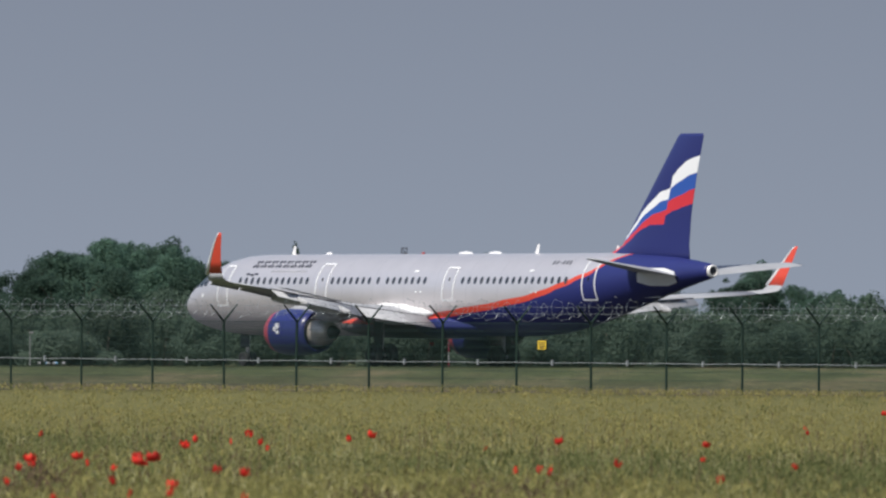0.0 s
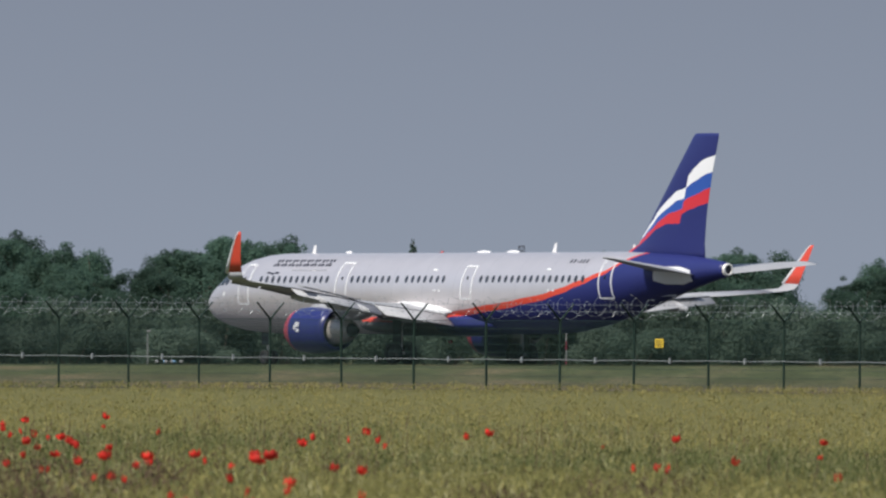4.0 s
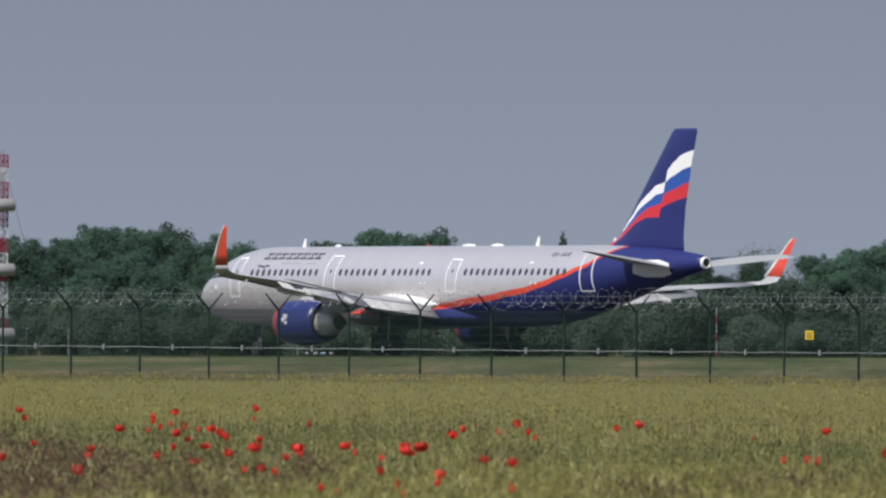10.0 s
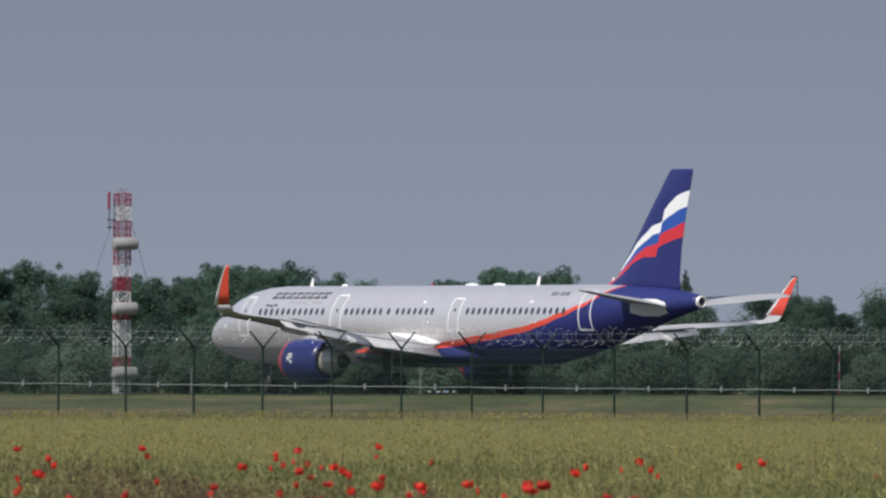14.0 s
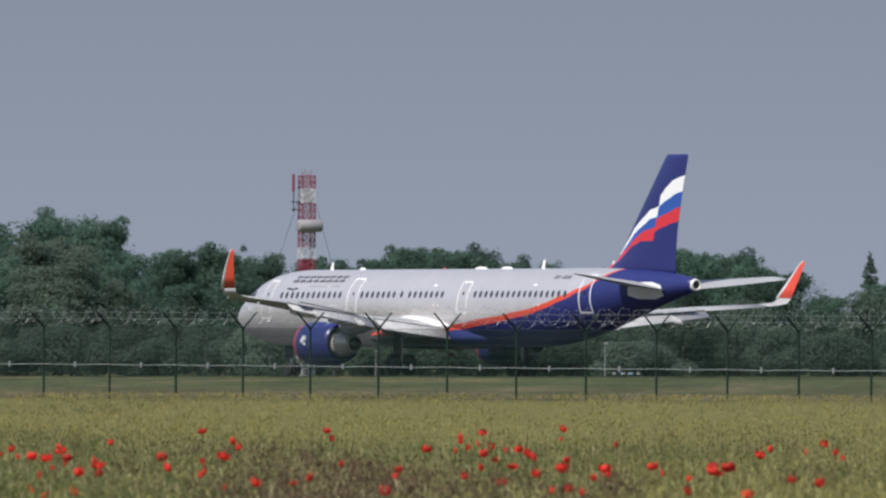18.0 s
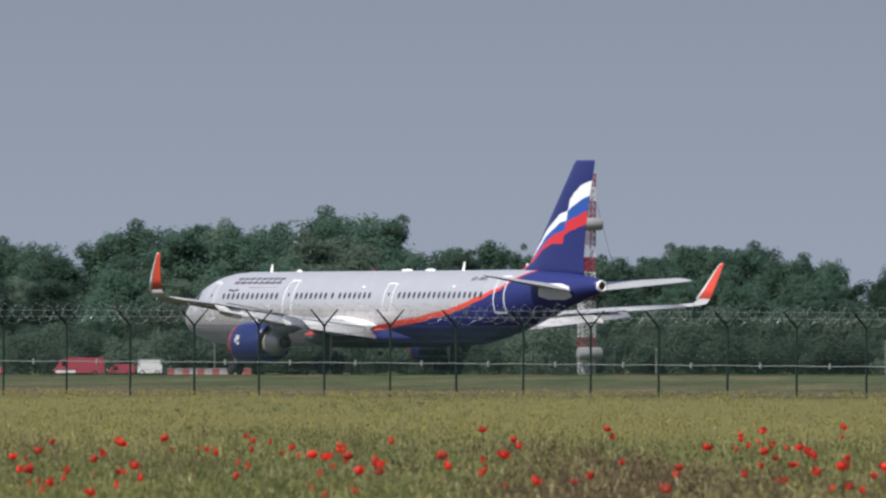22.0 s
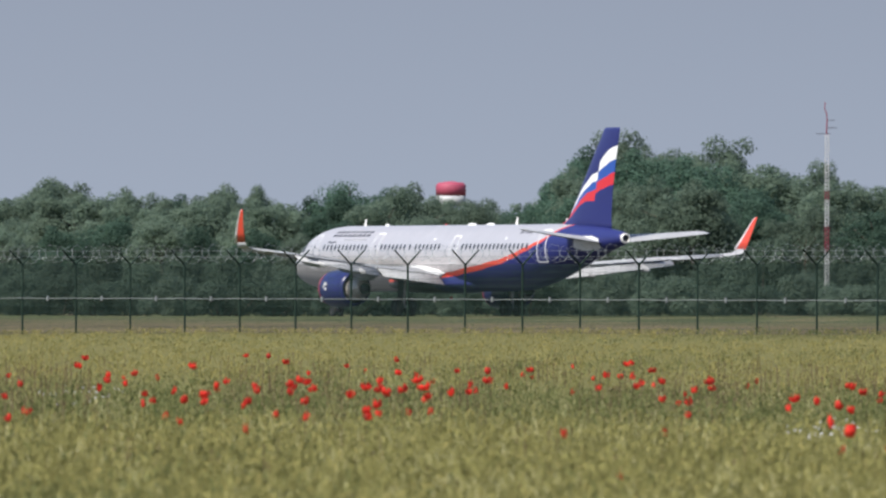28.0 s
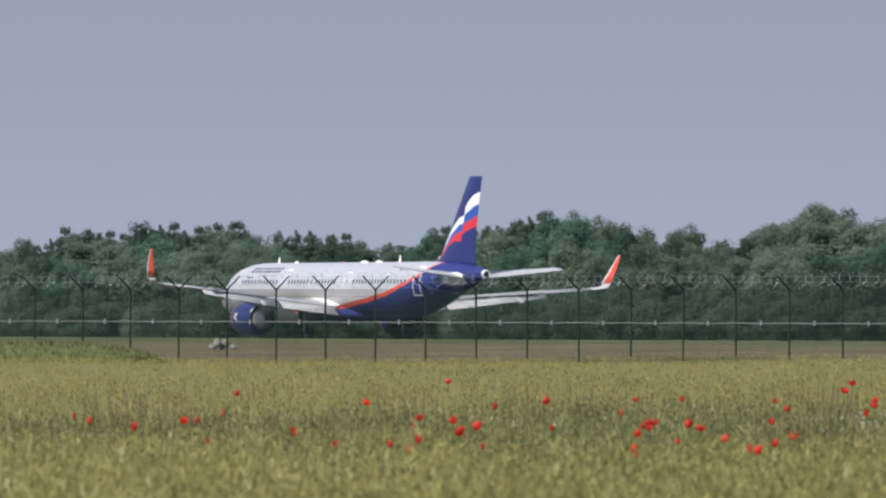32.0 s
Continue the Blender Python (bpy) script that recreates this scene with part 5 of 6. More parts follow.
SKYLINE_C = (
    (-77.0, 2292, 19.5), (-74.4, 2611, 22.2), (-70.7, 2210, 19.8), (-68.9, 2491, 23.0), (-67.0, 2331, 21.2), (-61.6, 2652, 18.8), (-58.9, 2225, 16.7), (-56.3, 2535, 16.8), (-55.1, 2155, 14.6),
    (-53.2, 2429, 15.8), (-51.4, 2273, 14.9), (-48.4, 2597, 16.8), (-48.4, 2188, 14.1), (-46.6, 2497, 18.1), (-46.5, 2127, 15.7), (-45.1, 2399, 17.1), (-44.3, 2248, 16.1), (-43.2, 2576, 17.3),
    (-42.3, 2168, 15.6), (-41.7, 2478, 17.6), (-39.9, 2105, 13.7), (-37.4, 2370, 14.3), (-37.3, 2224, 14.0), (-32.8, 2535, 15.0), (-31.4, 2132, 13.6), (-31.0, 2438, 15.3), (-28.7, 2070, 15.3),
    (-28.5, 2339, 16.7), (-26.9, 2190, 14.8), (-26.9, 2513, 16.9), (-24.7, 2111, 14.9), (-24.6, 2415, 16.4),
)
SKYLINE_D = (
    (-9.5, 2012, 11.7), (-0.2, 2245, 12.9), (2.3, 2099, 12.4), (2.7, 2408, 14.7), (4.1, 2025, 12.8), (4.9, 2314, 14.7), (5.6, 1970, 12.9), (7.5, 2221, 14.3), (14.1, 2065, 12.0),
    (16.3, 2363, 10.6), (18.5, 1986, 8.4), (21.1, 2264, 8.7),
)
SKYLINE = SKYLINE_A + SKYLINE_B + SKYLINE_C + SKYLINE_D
# bearing, distance and size of the poppies; the last figure is 1 for those half sunk in the crop
POPPIES_A = (
    (-209.4, 186, 0.68, 1), (-207, 172, 0.74, 1), (-203.7, 174, 1.02, 0), (-202.6, 190, 0.63, 1), (-202.5, 167, 0.5, 1), (-199.7, 225, 1.05, 0), (-196.5, 168, 0.61, 1), (-194.3, 163, 0.65, 1),
    (-190.6, 206, 0.88, 0), (-189.1, 156, 0.52, 1), (-188.9, 189, 0.56, 1), (-187.7, 190, 0.96, 0), (-187.6, 157, 0.52, 1), (-186.2, 174, 0.68, 0), (-186, 273, 1.17, 0), (-185.5, 157, 0.86, 0),
    (-184, 170, 0.8, 0), (-183.7, 170, 0.93, 0), (-183, 214, 0.85, 1), (-178.5, 213, 0.92, 0), (-178.3, 176, 0.52, 1), (-174.7, 152, 0.5, 1), (-173.8, 225, 0.96, 0), (-173.4, 205, 0.54, 1),
)
POPPIES_B = (
    (-173.1, 165, 0.64, 0), (-172.9, 170, 0.93, 0), (-172.7, 167, 0.65, 0), (-172.2, 172, 1.07, 0), (-170.4, 232, 0.69, 1), (-170.1, 168, 0.79, 0), (-169.3, 168, 1.05, 0), (-168.3, 158, 0.98, 0),
    (-165.4, 176, 0.89, 0), (-165.3, 143, 0.78, 0), (-164.2, 225, 0.75, 1), (-163.8, 204, 0.68, 1), (-163.7, 162, 0.5, 1), (-163.1, 165, 0.88, 1), (-159.5, 237, 0.83, 0), (-159.3, 254, 1.09, 0),
    (-158.2, 196, 0.65, 1), (-158.1, 209, 0.98, 0), (-157.3, 226, 0.75, 1), (-156.4, 230, 0.76, 1), (-155.9, 209, 0.62, 1), (-154.7, 164, 0.6, 1), (-154.6, 183, 0.78, 0), (-154.1, 218, 0.72, 1),
)
POPPIES_C = (
    (-154, 175, 0.75, 0), (-153.3, 169, 0.79, 0), (-152.9, 157, 0.52, 1), (-152.9, 238, 1.21, 0), (-152.4, 171, 0.8, 0), (-152, 177, 1.38, 0), (-150.9, 191, 0.75, 0), (-150.5, 200, 0.94, 0),
    (-149.8, 170, 0.51, 1), (-149.3, 198, 1.24, 0), (-149, 147, 0.58, 1), (-148.7, 172, 0.74, 0), (-148.4, 276, 1.29, 0), (-147.8, 188, 0.88, 0), (-146.5, 182, 0.71, 0), (-146.3, 205, 0.96, 0),
    (-146.2, 194, 1.06, 0), (-145.6, 158, 0.63, 1), (-145.6, 208, 1.05, 0), (-145.5, 243, 1.23, 0), (-145.3, 230, 0.69, 1), (-144.8, 166, 0.91, 0), (-144.5, 194, 0.99, 0), (-141.8, 183, 0.73, 1),
)
POPPIES_D = (
    (-141.7, 251, 0.92, 1), (-141.5, 163, 0.76, 0), (-141.2, 163, 0.95, 0), (-140.8, 163, 0.76, 0), (-140.5, 192, 1.2, 0), (-140.4, 155, 0.73, 0), (-140.3, 209, 0.9, 0), (-139.9, 186, 1.31, 0),
    (-139.3, 260, 1.01, 0), (-139.2, 189, 1.03, 0), (-139, 228, 1.24, 0), (-138.4, 167, 0.66, 1), (-138.2, 187, 1.17, 0), (-138.1, 229, 0.68, 1), (-137.4, 169, 0.56, 1), (-137.2, 203, 1.27, 0),
    (-137.1, 177, 1.03, 0), (-137, 223, 0.74, 1), (-136.5, 189, 1.18, 0), (-135.4, 243, 0.88, 1), (-134.8, 205, 0.61, 1), (-134.5, 182, 0.99, 0), (-133.8, 181, 0.99, 0), (-133.6, 193, 0.68, 0),
)
POPPIES_E = (
    (-132.9, 204, 1.03, 0), (-132.6, 227, 0.89, 0), (-131.4, 230, 0.69, 1), (-129.7, 233, 1.27, 0), (-127.8, 140, 0.5, 1), (-127.8, 199, 0.59, 1), (-126.7, 229, 0.61, 1), (-125.8, 202, 0.81, 1),
    (-125.4, 116, 0.5, 1), (-124.6, 224, 0.74, 1), (-124.3, 224, 0.74, 1), (-123.8, 190, 0.89, 0), (-123.2, 250, 1.46, 0), (-122.9, 206, 1.12, 0), (-122.2, 183, 0.61, 1), (-122.1, 201, 1.02, 0),
    (-122.1, 229, 1.25, 0), (-121.4, 147, 0.5, 1), (-121.3, 183, 0.61, 1), (-120.1, 161, 0.64, 1), (-118.9, 176, 0.82, 0), (-118.7, 206, 1.21, 0), (-118.7, 217, 0.65, 1), (-118, 191, 1.04, 0),
)
POPPIES_F = (
    (-116.1, 215, 0.78, 1), (-112.7, 175, 0.95, 0), (-112.5, 166, 0.55, 1), (-110.9, 162, 0.95, 0), (-110.2, 148, 0.5, 1), (-109.5, 193, 0.9, 0), (-109.3, 133, 0.78, 0), (-109.3, 160, 0.75, 0),
    (-109.3, 202, 1.18, 0), (-108.7, 143, 0.57, 1), (-108.3, 187, 1.09, 0), (-107.6, 149, 0.7, 0), (-107.6, 190, 0.82, 1), (-106.7, 186, 0.62, 1), (-106.1, 200, 0.6, 1), (-105.6, 148, 0.5, 1),
    (-105.2, 159, 0.87, 0), (-104.9, 215, 1.17, 0), (-104.2, 236, 1.29, 0), (-103.2, 163, 0.5, 1), (-103.2, 190, 0.63, 1), (-102.5, 149, 0.5, 1), (-102.2, 195, 0.58, 1), (-101.6, 186, 1.02, 0),
)
POPPIES_G = (
    (-101.3, 169, 0.5, 1), (-101.1, 184, 0.86, 0), (-100.7, 203, 0.79, 0), (-100.6, 187, 1.02, 0), (-99.5, 166, 0.55, 1), (-99.3, 153, 1.31, 0), (-98.2, 161, 0.59, 1), (-97.5, 140, 0.76, 0),
    (-97.4, 190, 0.89, 0), (-95.5, 115, 1.17, 0), (-94.7, 164, 1.15, 0), (-94.3, 209, 1.06, 0), (-92.1, 121, 1.13, 0), (-92.1, 157, 0.74, 0), (-90.2, 181, 0.92, 0), (-90.1, 166, 0.5, 1),
    (-89.6, 144, 0.67, 0), (-89.6, 192, 1.12, 0), (-89.3, 167, 0.5, 1), (-88.6, 202, 0.87, 0), (-88.5, 157, 1.1, 0), (-87.8, 161, 0.5, 1), (-87.3, 167, 0.66, 1), (-86.9, 150, 0.76, 0),
)
POPPIES_H = (
    (-86.3, 176, 0.82, 0), (-84.8, 151, 0.5, 1), (-84.7, 141, 0.83, 0), (-84.3, 197, 1.38, 0), (-83.8, 161, 0.94, 0), (-83.7, 147, 0.5, 1), (-82.9, 165, 0.9, 0), (-82.8, 121, 1.13, 0),
    (-80.1, 210, 1.15, 0), (-79.9, 203, 0.6, 1), (-78, 206, 0.68, 1), (-77.6, 189, 0.63, 1), (-77, 161, 0.53, 1), (-75.9, 174, 0.52, 1), (-75.5, 224, 0.87, 0), (-75.4, 214, 0.83, 0),
    (-75.2, 200, 0.53, 1), (-73, 197, 1, 0), (-72.5, 200, 0.6, 1), (-71.9, 150, 0.5, 1), (-71.6, 180, 0.98, 0), (-70.3, 182, 0.85, 0), (-70.1, 207, 0.72, 0), (-69.7, 150, 0.6, 1),
)
POPPIES_I = (
    (-69.5, 178, 0.59, 1), (-68.9, 196, 1.38, 0), (-68.7, 160, 0.88, 0), (-68.7, 182, 1.14, 0), (-67.1, 179, 0.84, 0), (-66.9, 149, 0.69, 1), (-65.8, 169, 1.58, 0), (-65.8, 212, 0.98, 1),
    (-63.2, 175, 0.95, 0), (-61.4, 163, 0.83, 0), (-60, 233, 1.09, 0), (-59.7, 176, 0.82, 1), (-59.4, 187, 1.17, 0), (-57.8, 207, 0.97, 0), (-57.1, 197, 0.77, 0), (-56.7, 151, 0.76, 0),
    (-53.9, 161, 0.7, 1), (-52.6, 165, 0.66, 1), (-51.7, 239, 1.4, 0), (-49.8, 183, 0.73, 1), (-47.6, 140, 0.98, 0), (-46.7, 171, 0.93, 0), (-44.8, 196, 1.22, 0), (-43.7, 226, 1.06, 0),
)
POPPIES_J = (
    (-42.7, 218, 0.87, 1), (-42.2, 170, 0.68, 1), (-42.2, 213, 0.71, 1), (-41.5, 184, 1.07, 0), (-41.4, 238, 1.3, 0), (-41.2, 194, 0.91, 0), (-41.2, 213, 0.71, 1), (-40.6, 212, 0.56, 1),
    (-39.7, 175, 1.23, 0), (-39.6, 163, 0.76, 1), (-39.2, 189, 1.18, 0), (-38.2, 185, 0.61, 1), (-38.1, 199, 1.24, 0), (-37.5, 160, 1, 0), (-37.2, 152, 0.61, 1), (-37, 242, 1.13, 0),
    (-36.6, 163, 1.27, 0), (-36, 178, 0.9, 0), (-34.9, 150, 0.93, 0), (-33.3, 155, 0.6, 0), (-33.1, 217, 0.72, 1), (-32.8, 164, 1.15, 0), (-31.9, 136, 0.54, 1), (-29.7, 174, 1.22, 0),
)
POPPIES_K = (
    (-29.4, 166, 0.5, 1), (-27.6, 146, 0.5, 1), (-27.4, 167, 1.3, 0), (-26.8, 135, 0.5, 1), (-26.5, 160, 1.49, 0), (-25.4, 168, 1.31, 0), (-24.7, 136, 0.5, 1), (-24.1, 198, 1.05, 1),
    (-23.4, 142, 0.89, 0), (-22.9, 208, 0.62, 1), (-20.7, 155, 1.09, 0), (-20.5, 137, 0.54, 1), (-19.5, 206, 0.96, 0), (-18.8, 151, 0.94, 0), (-18.3, 198, 0.52, 1), (-12, 211, 0.99, 0),
    (-4.4, 200, 0.6, 1), (-2.1, 163, 0.54, 1), (-0.3, 161, 0.64, 1), (2, 199, 1.16, 0), (4.7, 166, 1.17, 0), (10.8, 191, 1.04, 0), (12, 147, 0.92, 0), (16.3, 163, 0.89, 0),
)
POPPIES_L = (
    (18.1, 240, 0.64, 1), (22.4, 279, 1.09, 0),
)
POPPIES = POPPIES_A + POPPIES_B + POPPIES_C + POPPIES_D + POPPIES_E + POPPIES_F + POPPIES_G + POPPIES_H + POPPIES_I + POPPIES_J + POPPIES_K + POPPIES_L


rt = random.Random(21)
kinds = [broadleaf(31, "full green broadleaf tree in summer leaf"), broadleaf(32, "dark green broadleaf tree with a rounded crown", wide=0.42),
         broadleaf(33, "pale green willow-like tree with a loose crown, lightened for haze", "leafpale", 0.40), broadleaf(34, "tall green tree with an uneven crown", wide=0.30, count=15000),
         broadleaf(35, "tree with a broad crown, its green paled for haze", "leafpale", 0.44), broadleaf(36, "dense green tree in the wood", wide=0.38)]
spruces = [spruce(61, "dark green pointed conifer in the wood", 2.6), spruce(62, "slim dark conifer in the wood", 2.0)]
used = set()


def plant(kind, p, h, spread=1.0):
    m = scaled(p, rt.uniform(0, 6.28), h / 10 * spread, h / 10)
    if kind not in used:
        used.add(kind)
        kind.matrix_basis = m
        return kind
    return copy_at(kind, m)


def kind_for(mrad):
    """Dark trees to the one side of the wood; to the other looser ones, paled for haze."""
    return kinds[rt.choice((0, 1, 1, 5, 5, 3) if mrad > -62 else (0, 1, 2, 3, 4, 5) if mrad > -100 else (2, 4, 2, 4, 3, 0))]


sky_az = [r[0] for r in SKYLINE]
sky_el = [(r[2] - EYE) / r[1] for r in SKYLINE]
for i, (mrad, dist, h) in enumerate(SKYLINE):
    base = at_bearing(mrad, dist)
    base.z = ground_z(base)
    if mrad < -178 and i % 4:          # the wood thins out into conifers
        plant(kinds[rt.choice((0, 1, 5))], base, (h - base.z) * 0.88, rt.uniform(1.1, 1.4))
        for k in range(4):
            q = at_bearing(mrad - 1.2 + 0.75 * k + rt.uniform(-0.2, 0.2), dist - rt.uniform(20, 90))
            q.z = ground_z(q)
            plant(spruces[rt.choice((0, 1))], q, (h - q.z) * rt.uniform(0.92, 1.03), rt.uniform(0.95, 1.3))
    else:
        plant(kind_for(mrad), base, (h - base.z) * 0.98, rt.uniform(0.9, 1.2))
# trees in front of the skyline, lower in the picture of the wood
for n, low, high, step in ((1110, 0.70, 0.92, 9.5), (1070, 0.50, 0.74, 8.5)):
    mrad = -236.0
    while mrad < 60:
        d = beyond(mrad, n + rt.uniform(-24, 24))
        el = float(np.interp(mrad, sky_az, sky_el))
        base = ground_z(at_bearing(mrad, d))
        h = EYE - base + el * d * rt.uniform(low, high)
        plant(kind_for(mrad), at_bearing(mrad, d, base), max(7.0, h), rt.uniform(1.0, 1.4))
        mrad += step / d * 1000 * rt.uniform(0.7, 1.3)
shrubs = [bush(51, "dark green scrub bush beside the runway"), bush(52, "low green thicket of leafy scrub"), bush(53, "leafy bush beside the runway, its green paled for haze", "leafpale")]
for row_n, tall in ((985, 1.0), (1045, 1.5)):
  mrad = -236.0
  while mrad < 60:
    d = beyond(mrad, row_n + rt.uniform(-14, 14))
    b = shrubs[rt.choice((0, 0, 1, 1, 2))]
    m = scaled(at_bearing(mrad, d, ground_z(at_bearing(mrad, d))), rt.uniform(0, 6.28), rt.uniform(1.8, 2.8), tall * rt.uniform(1.5, 2.5))
    if b in used:
        copy_at(b, m)
    else:
        used.add(b)
        b.matrix_basis = m
    mrad += 6.2 / d * 1000 * rt.uniform(0.7, 1.2)

plane = airliner()

# ---- poppies ----
def poppy(seed):
    rng = random.Random(seed)
    p = empty("poppy", "bright red poppy standing in the crop", "poppy", group="poppies in the field")
    bm = bmesh.new()
    tube(bm, ((0, 0, 0.1), (0.01, 0.0, 0.35), (0.0, 0.01, 0.6)), 0.004, 4)
    part("stem", bm, M["stem"], p)
    for k in range(4):
        a = k * math.pi / 2 + rng.uniform(-0.2, 0.2)
        bm = bmesh.new()
        grid = []
        big = rng.uniform(0.75, 1.25)
        open_to = rng.uniform(1.9, 2.6) if k % 2 else rng.uniform(1.5, 2.2)
        for i in range(5):
            u = open_to * i / 4
            row = []
            for j in range(5):
                w = (j / 4 - 0.5) * 1.9 + a
                r = 0.045 * big * math.sin(u) * (1 + rng.uniform(-0.16, 0.16))
                row.append(bm.verts.new((r * math.cos(w), r * math.sin(w), 0.6 + 0.042 * big * (1 - math.cos(u)) + 0.006 * i * math.sin(j * 2.3 + i * 1.7 + seed + k))))
            grid.append(row)
        for ra, rb in zip(grid, grid[1:]):
            for j in range(4):
                try:
                    bm.faces.new((ra[j], ra[j + 1], rb[j + 1], rb[j]))
                except ValueError:
                    pass
        part("petal", bm, M["petal"], p, "", True)
    return p


protos = [poppy(k) for k in range(6)]
rp = random.Random(9)
spots = list(POPPIES)
for mrad, dist, k, _ in POPPIES[::3]:          # small neighbours, half sunk in the crop
    spots.append((mrad + rp.gauss(0, 0.9), max(112, dist + rp.gauss(0, 8)), k * 0.6, 1))
for i, (mrad, dist, k, sunk) in enumerate(spots):
    lean = Matrix.Rotation(rp.uniform(-0.32, 0.32), 4, "X") @ Matrix.Rotation(rp.uniform(-0.2, 0.2), 4, "Y")
    m = scaled(at_bearing(mrad, dist, -0.02 - 0.06 * sunk), rp.uniform(0, 6.28), k * rp.uniform(0.85, 1.35), rp.uniform(0.95, 1.1)) @ lean
    if i < 6:
        protos[i].matrix_basis = m
    else:
        copy_at(protos[rp.randrange(6)], m)

# ---- antenna tower, masts, vehicles, barriers and posts beyond the runway ----


def ground_at(mrad, n):
    d = beyond(mrad, n)
    p = at_bearing(mrad, d)
    p.z = ground_z(p)
    return p


def facing(p):
    """Turn that shows a thing's +x to the right as seen from the tripod."""
    return math.atan2(-p.x, p.y)


def antenna_tower():
    p = ground_at(-53.13, 940)
    t = empty("antenna_tower", "red and white lattice tower with three horizontal drums", "tower")
    t.matrix_basis = Matrix.Translation(p) @ Matrix.Rotation(facing(p) + 0.35, 4, "Z")
    z_top, w = 21.2 - p.z, 0.75
    # colour bands from the foot up: foot, head, white, closed with panels
    bands = ((p.z + 0.5, 1.2, 1, 0), (1.2, 2.4, 0, 0), (2.4, 6.6, 1, 0), (6.6, 8.7, 0, 0), (8.7, 9.9, 1, 0), (9.9, 11.6, 0, 1), (11.6, 12.95, 1, 0), (12.95, 18.05, 0, 0), (18.05, 19.7, 1, 1), (19.7, 21.2, 0, 0))
    for z0, z1, k, closed in bands:
        z0, z1 = z0 - p.z, z1 - p.z
        bm = bmesh.new()
        for sx in (-1, 1):
            for sy in (-1, 1):
                tube(bm, ((sx * w, sy * w, z0), (sx * w, sy * w, z1)), 0.075, 6)
        steps = max(1, round((z1 - z0) / 0.9))
        for i in range(steps):
            a, b = z0 + (z1 - z0) * i / steps, z0 + (z1 - z0) * (i + 1) / steps
            for q in ((-1, -1, 1, -1), (1, -1, 1, 1), (1, 1, -1, 1), (-1, 1, -1, -1)):
                tube(bm, ((q[0] * w, q[1] * w, a), (q[2] * w, q[3] * w, b)), 0.042, 4)
                tube(bm, ((q[0] * w, q[1] * w, b), (q[2] * w, q[3] * w, b)), 0.042, 4)
                tube(bm, ((q[2] * w, q[3] * w, a), (q[0] * w, q[1] * w, b)), 0.042, 4)
        part("tower_section", bm, M["mastwhite" if k else "mastred"], t, "white lattice section" if k else "red lattice section")
        if not closed:
            continue
        bm = bmesh.new()
        box(bm, -w * 0.75, w * 0.9, w * 0.55, w * 0.62, z0 + 0.08, z1 - 0.08)
        part("band_panel", bm, M["mastwhite" if k else "mastred"], t)
    bm = bmesh.new()
    box(bm, -0.8, 0.8, -0.8, 0.8, -0.6, 0.5, None, 0.06)
    part("foot_block", bm, M["drum"], t, "pale concrete foot")
    for z in (15.45 - p.z, 8.0 - p.z, 0.55 - p.z):
        bm = bmesh.new()
        lathe(bm, ((-1.45, 0.35), (-1.4, 0.66), (-1.3, 0.72), (1.3, 0.72), (1.4, 0.66), (1.45, 0.35)), pose(-0.05, -1.15, z), 24)
        d = part("antenna_drum", bm, M["drum"], t, "pale grey horizontal antenna drum", True)
        bm = bmesh.new()
        box(bm, -0.7, -0.5, -1.2, 0, z - 0.1, z + 0.1)
        box(bm, 0.5, 0.7, -1.2, 0, z - 0.1, z + 0.1)
        part("bracket", bm, M["mastred"], d)
    bm = bmesh.new()
    tube(bm, ((-1.65, 0, z_top - 1.8), (-1.65, 0, z_top + 0.2)), 0.17, 8)
    part("whip_antenna", bm, M["mastred"], t, "dark red whip antenna")
    bm = bmesh.new()
    tube(bm, ((-1.6, 0, z_top - 4.1), (-1.6, 0, z_top - 1.8)), 0.06, 6)
    for z in (z_top - 3.9, z_top - 3.0):
        tube(bm, ((-1.9, 0, z), (-w, 0, z)), 0.07, 6)
    part("antenna_arm", bm, M["darkmetal"], t)
    bm = bmesh.new()
    for k in range(4):
        tube(bm, ((-0.5 + 0.35 * k, 0.2, z_top), (-0.5 + 0.35 * k, 0.2, z_top + 0.5 + 0.2 * (k % 2))), 0.035, 5)
    tube(bm, ((-w, -w, z_top), (w, -w, z_top)), 0.06, 5)
    part("top_rail", bm, M["mastred"], t)
    for sx, reach in ((1, 7.0), (-1, 6.0)):
        bm = bmesh.new()
        tube(bm, ((sx * w, 0, z_top - 1.9), (sx * (w + reach), 3, 1.0)), 0.022, 4)
        part("guy_wire", bm, M["darkmetal"], t)


antenna_tower()


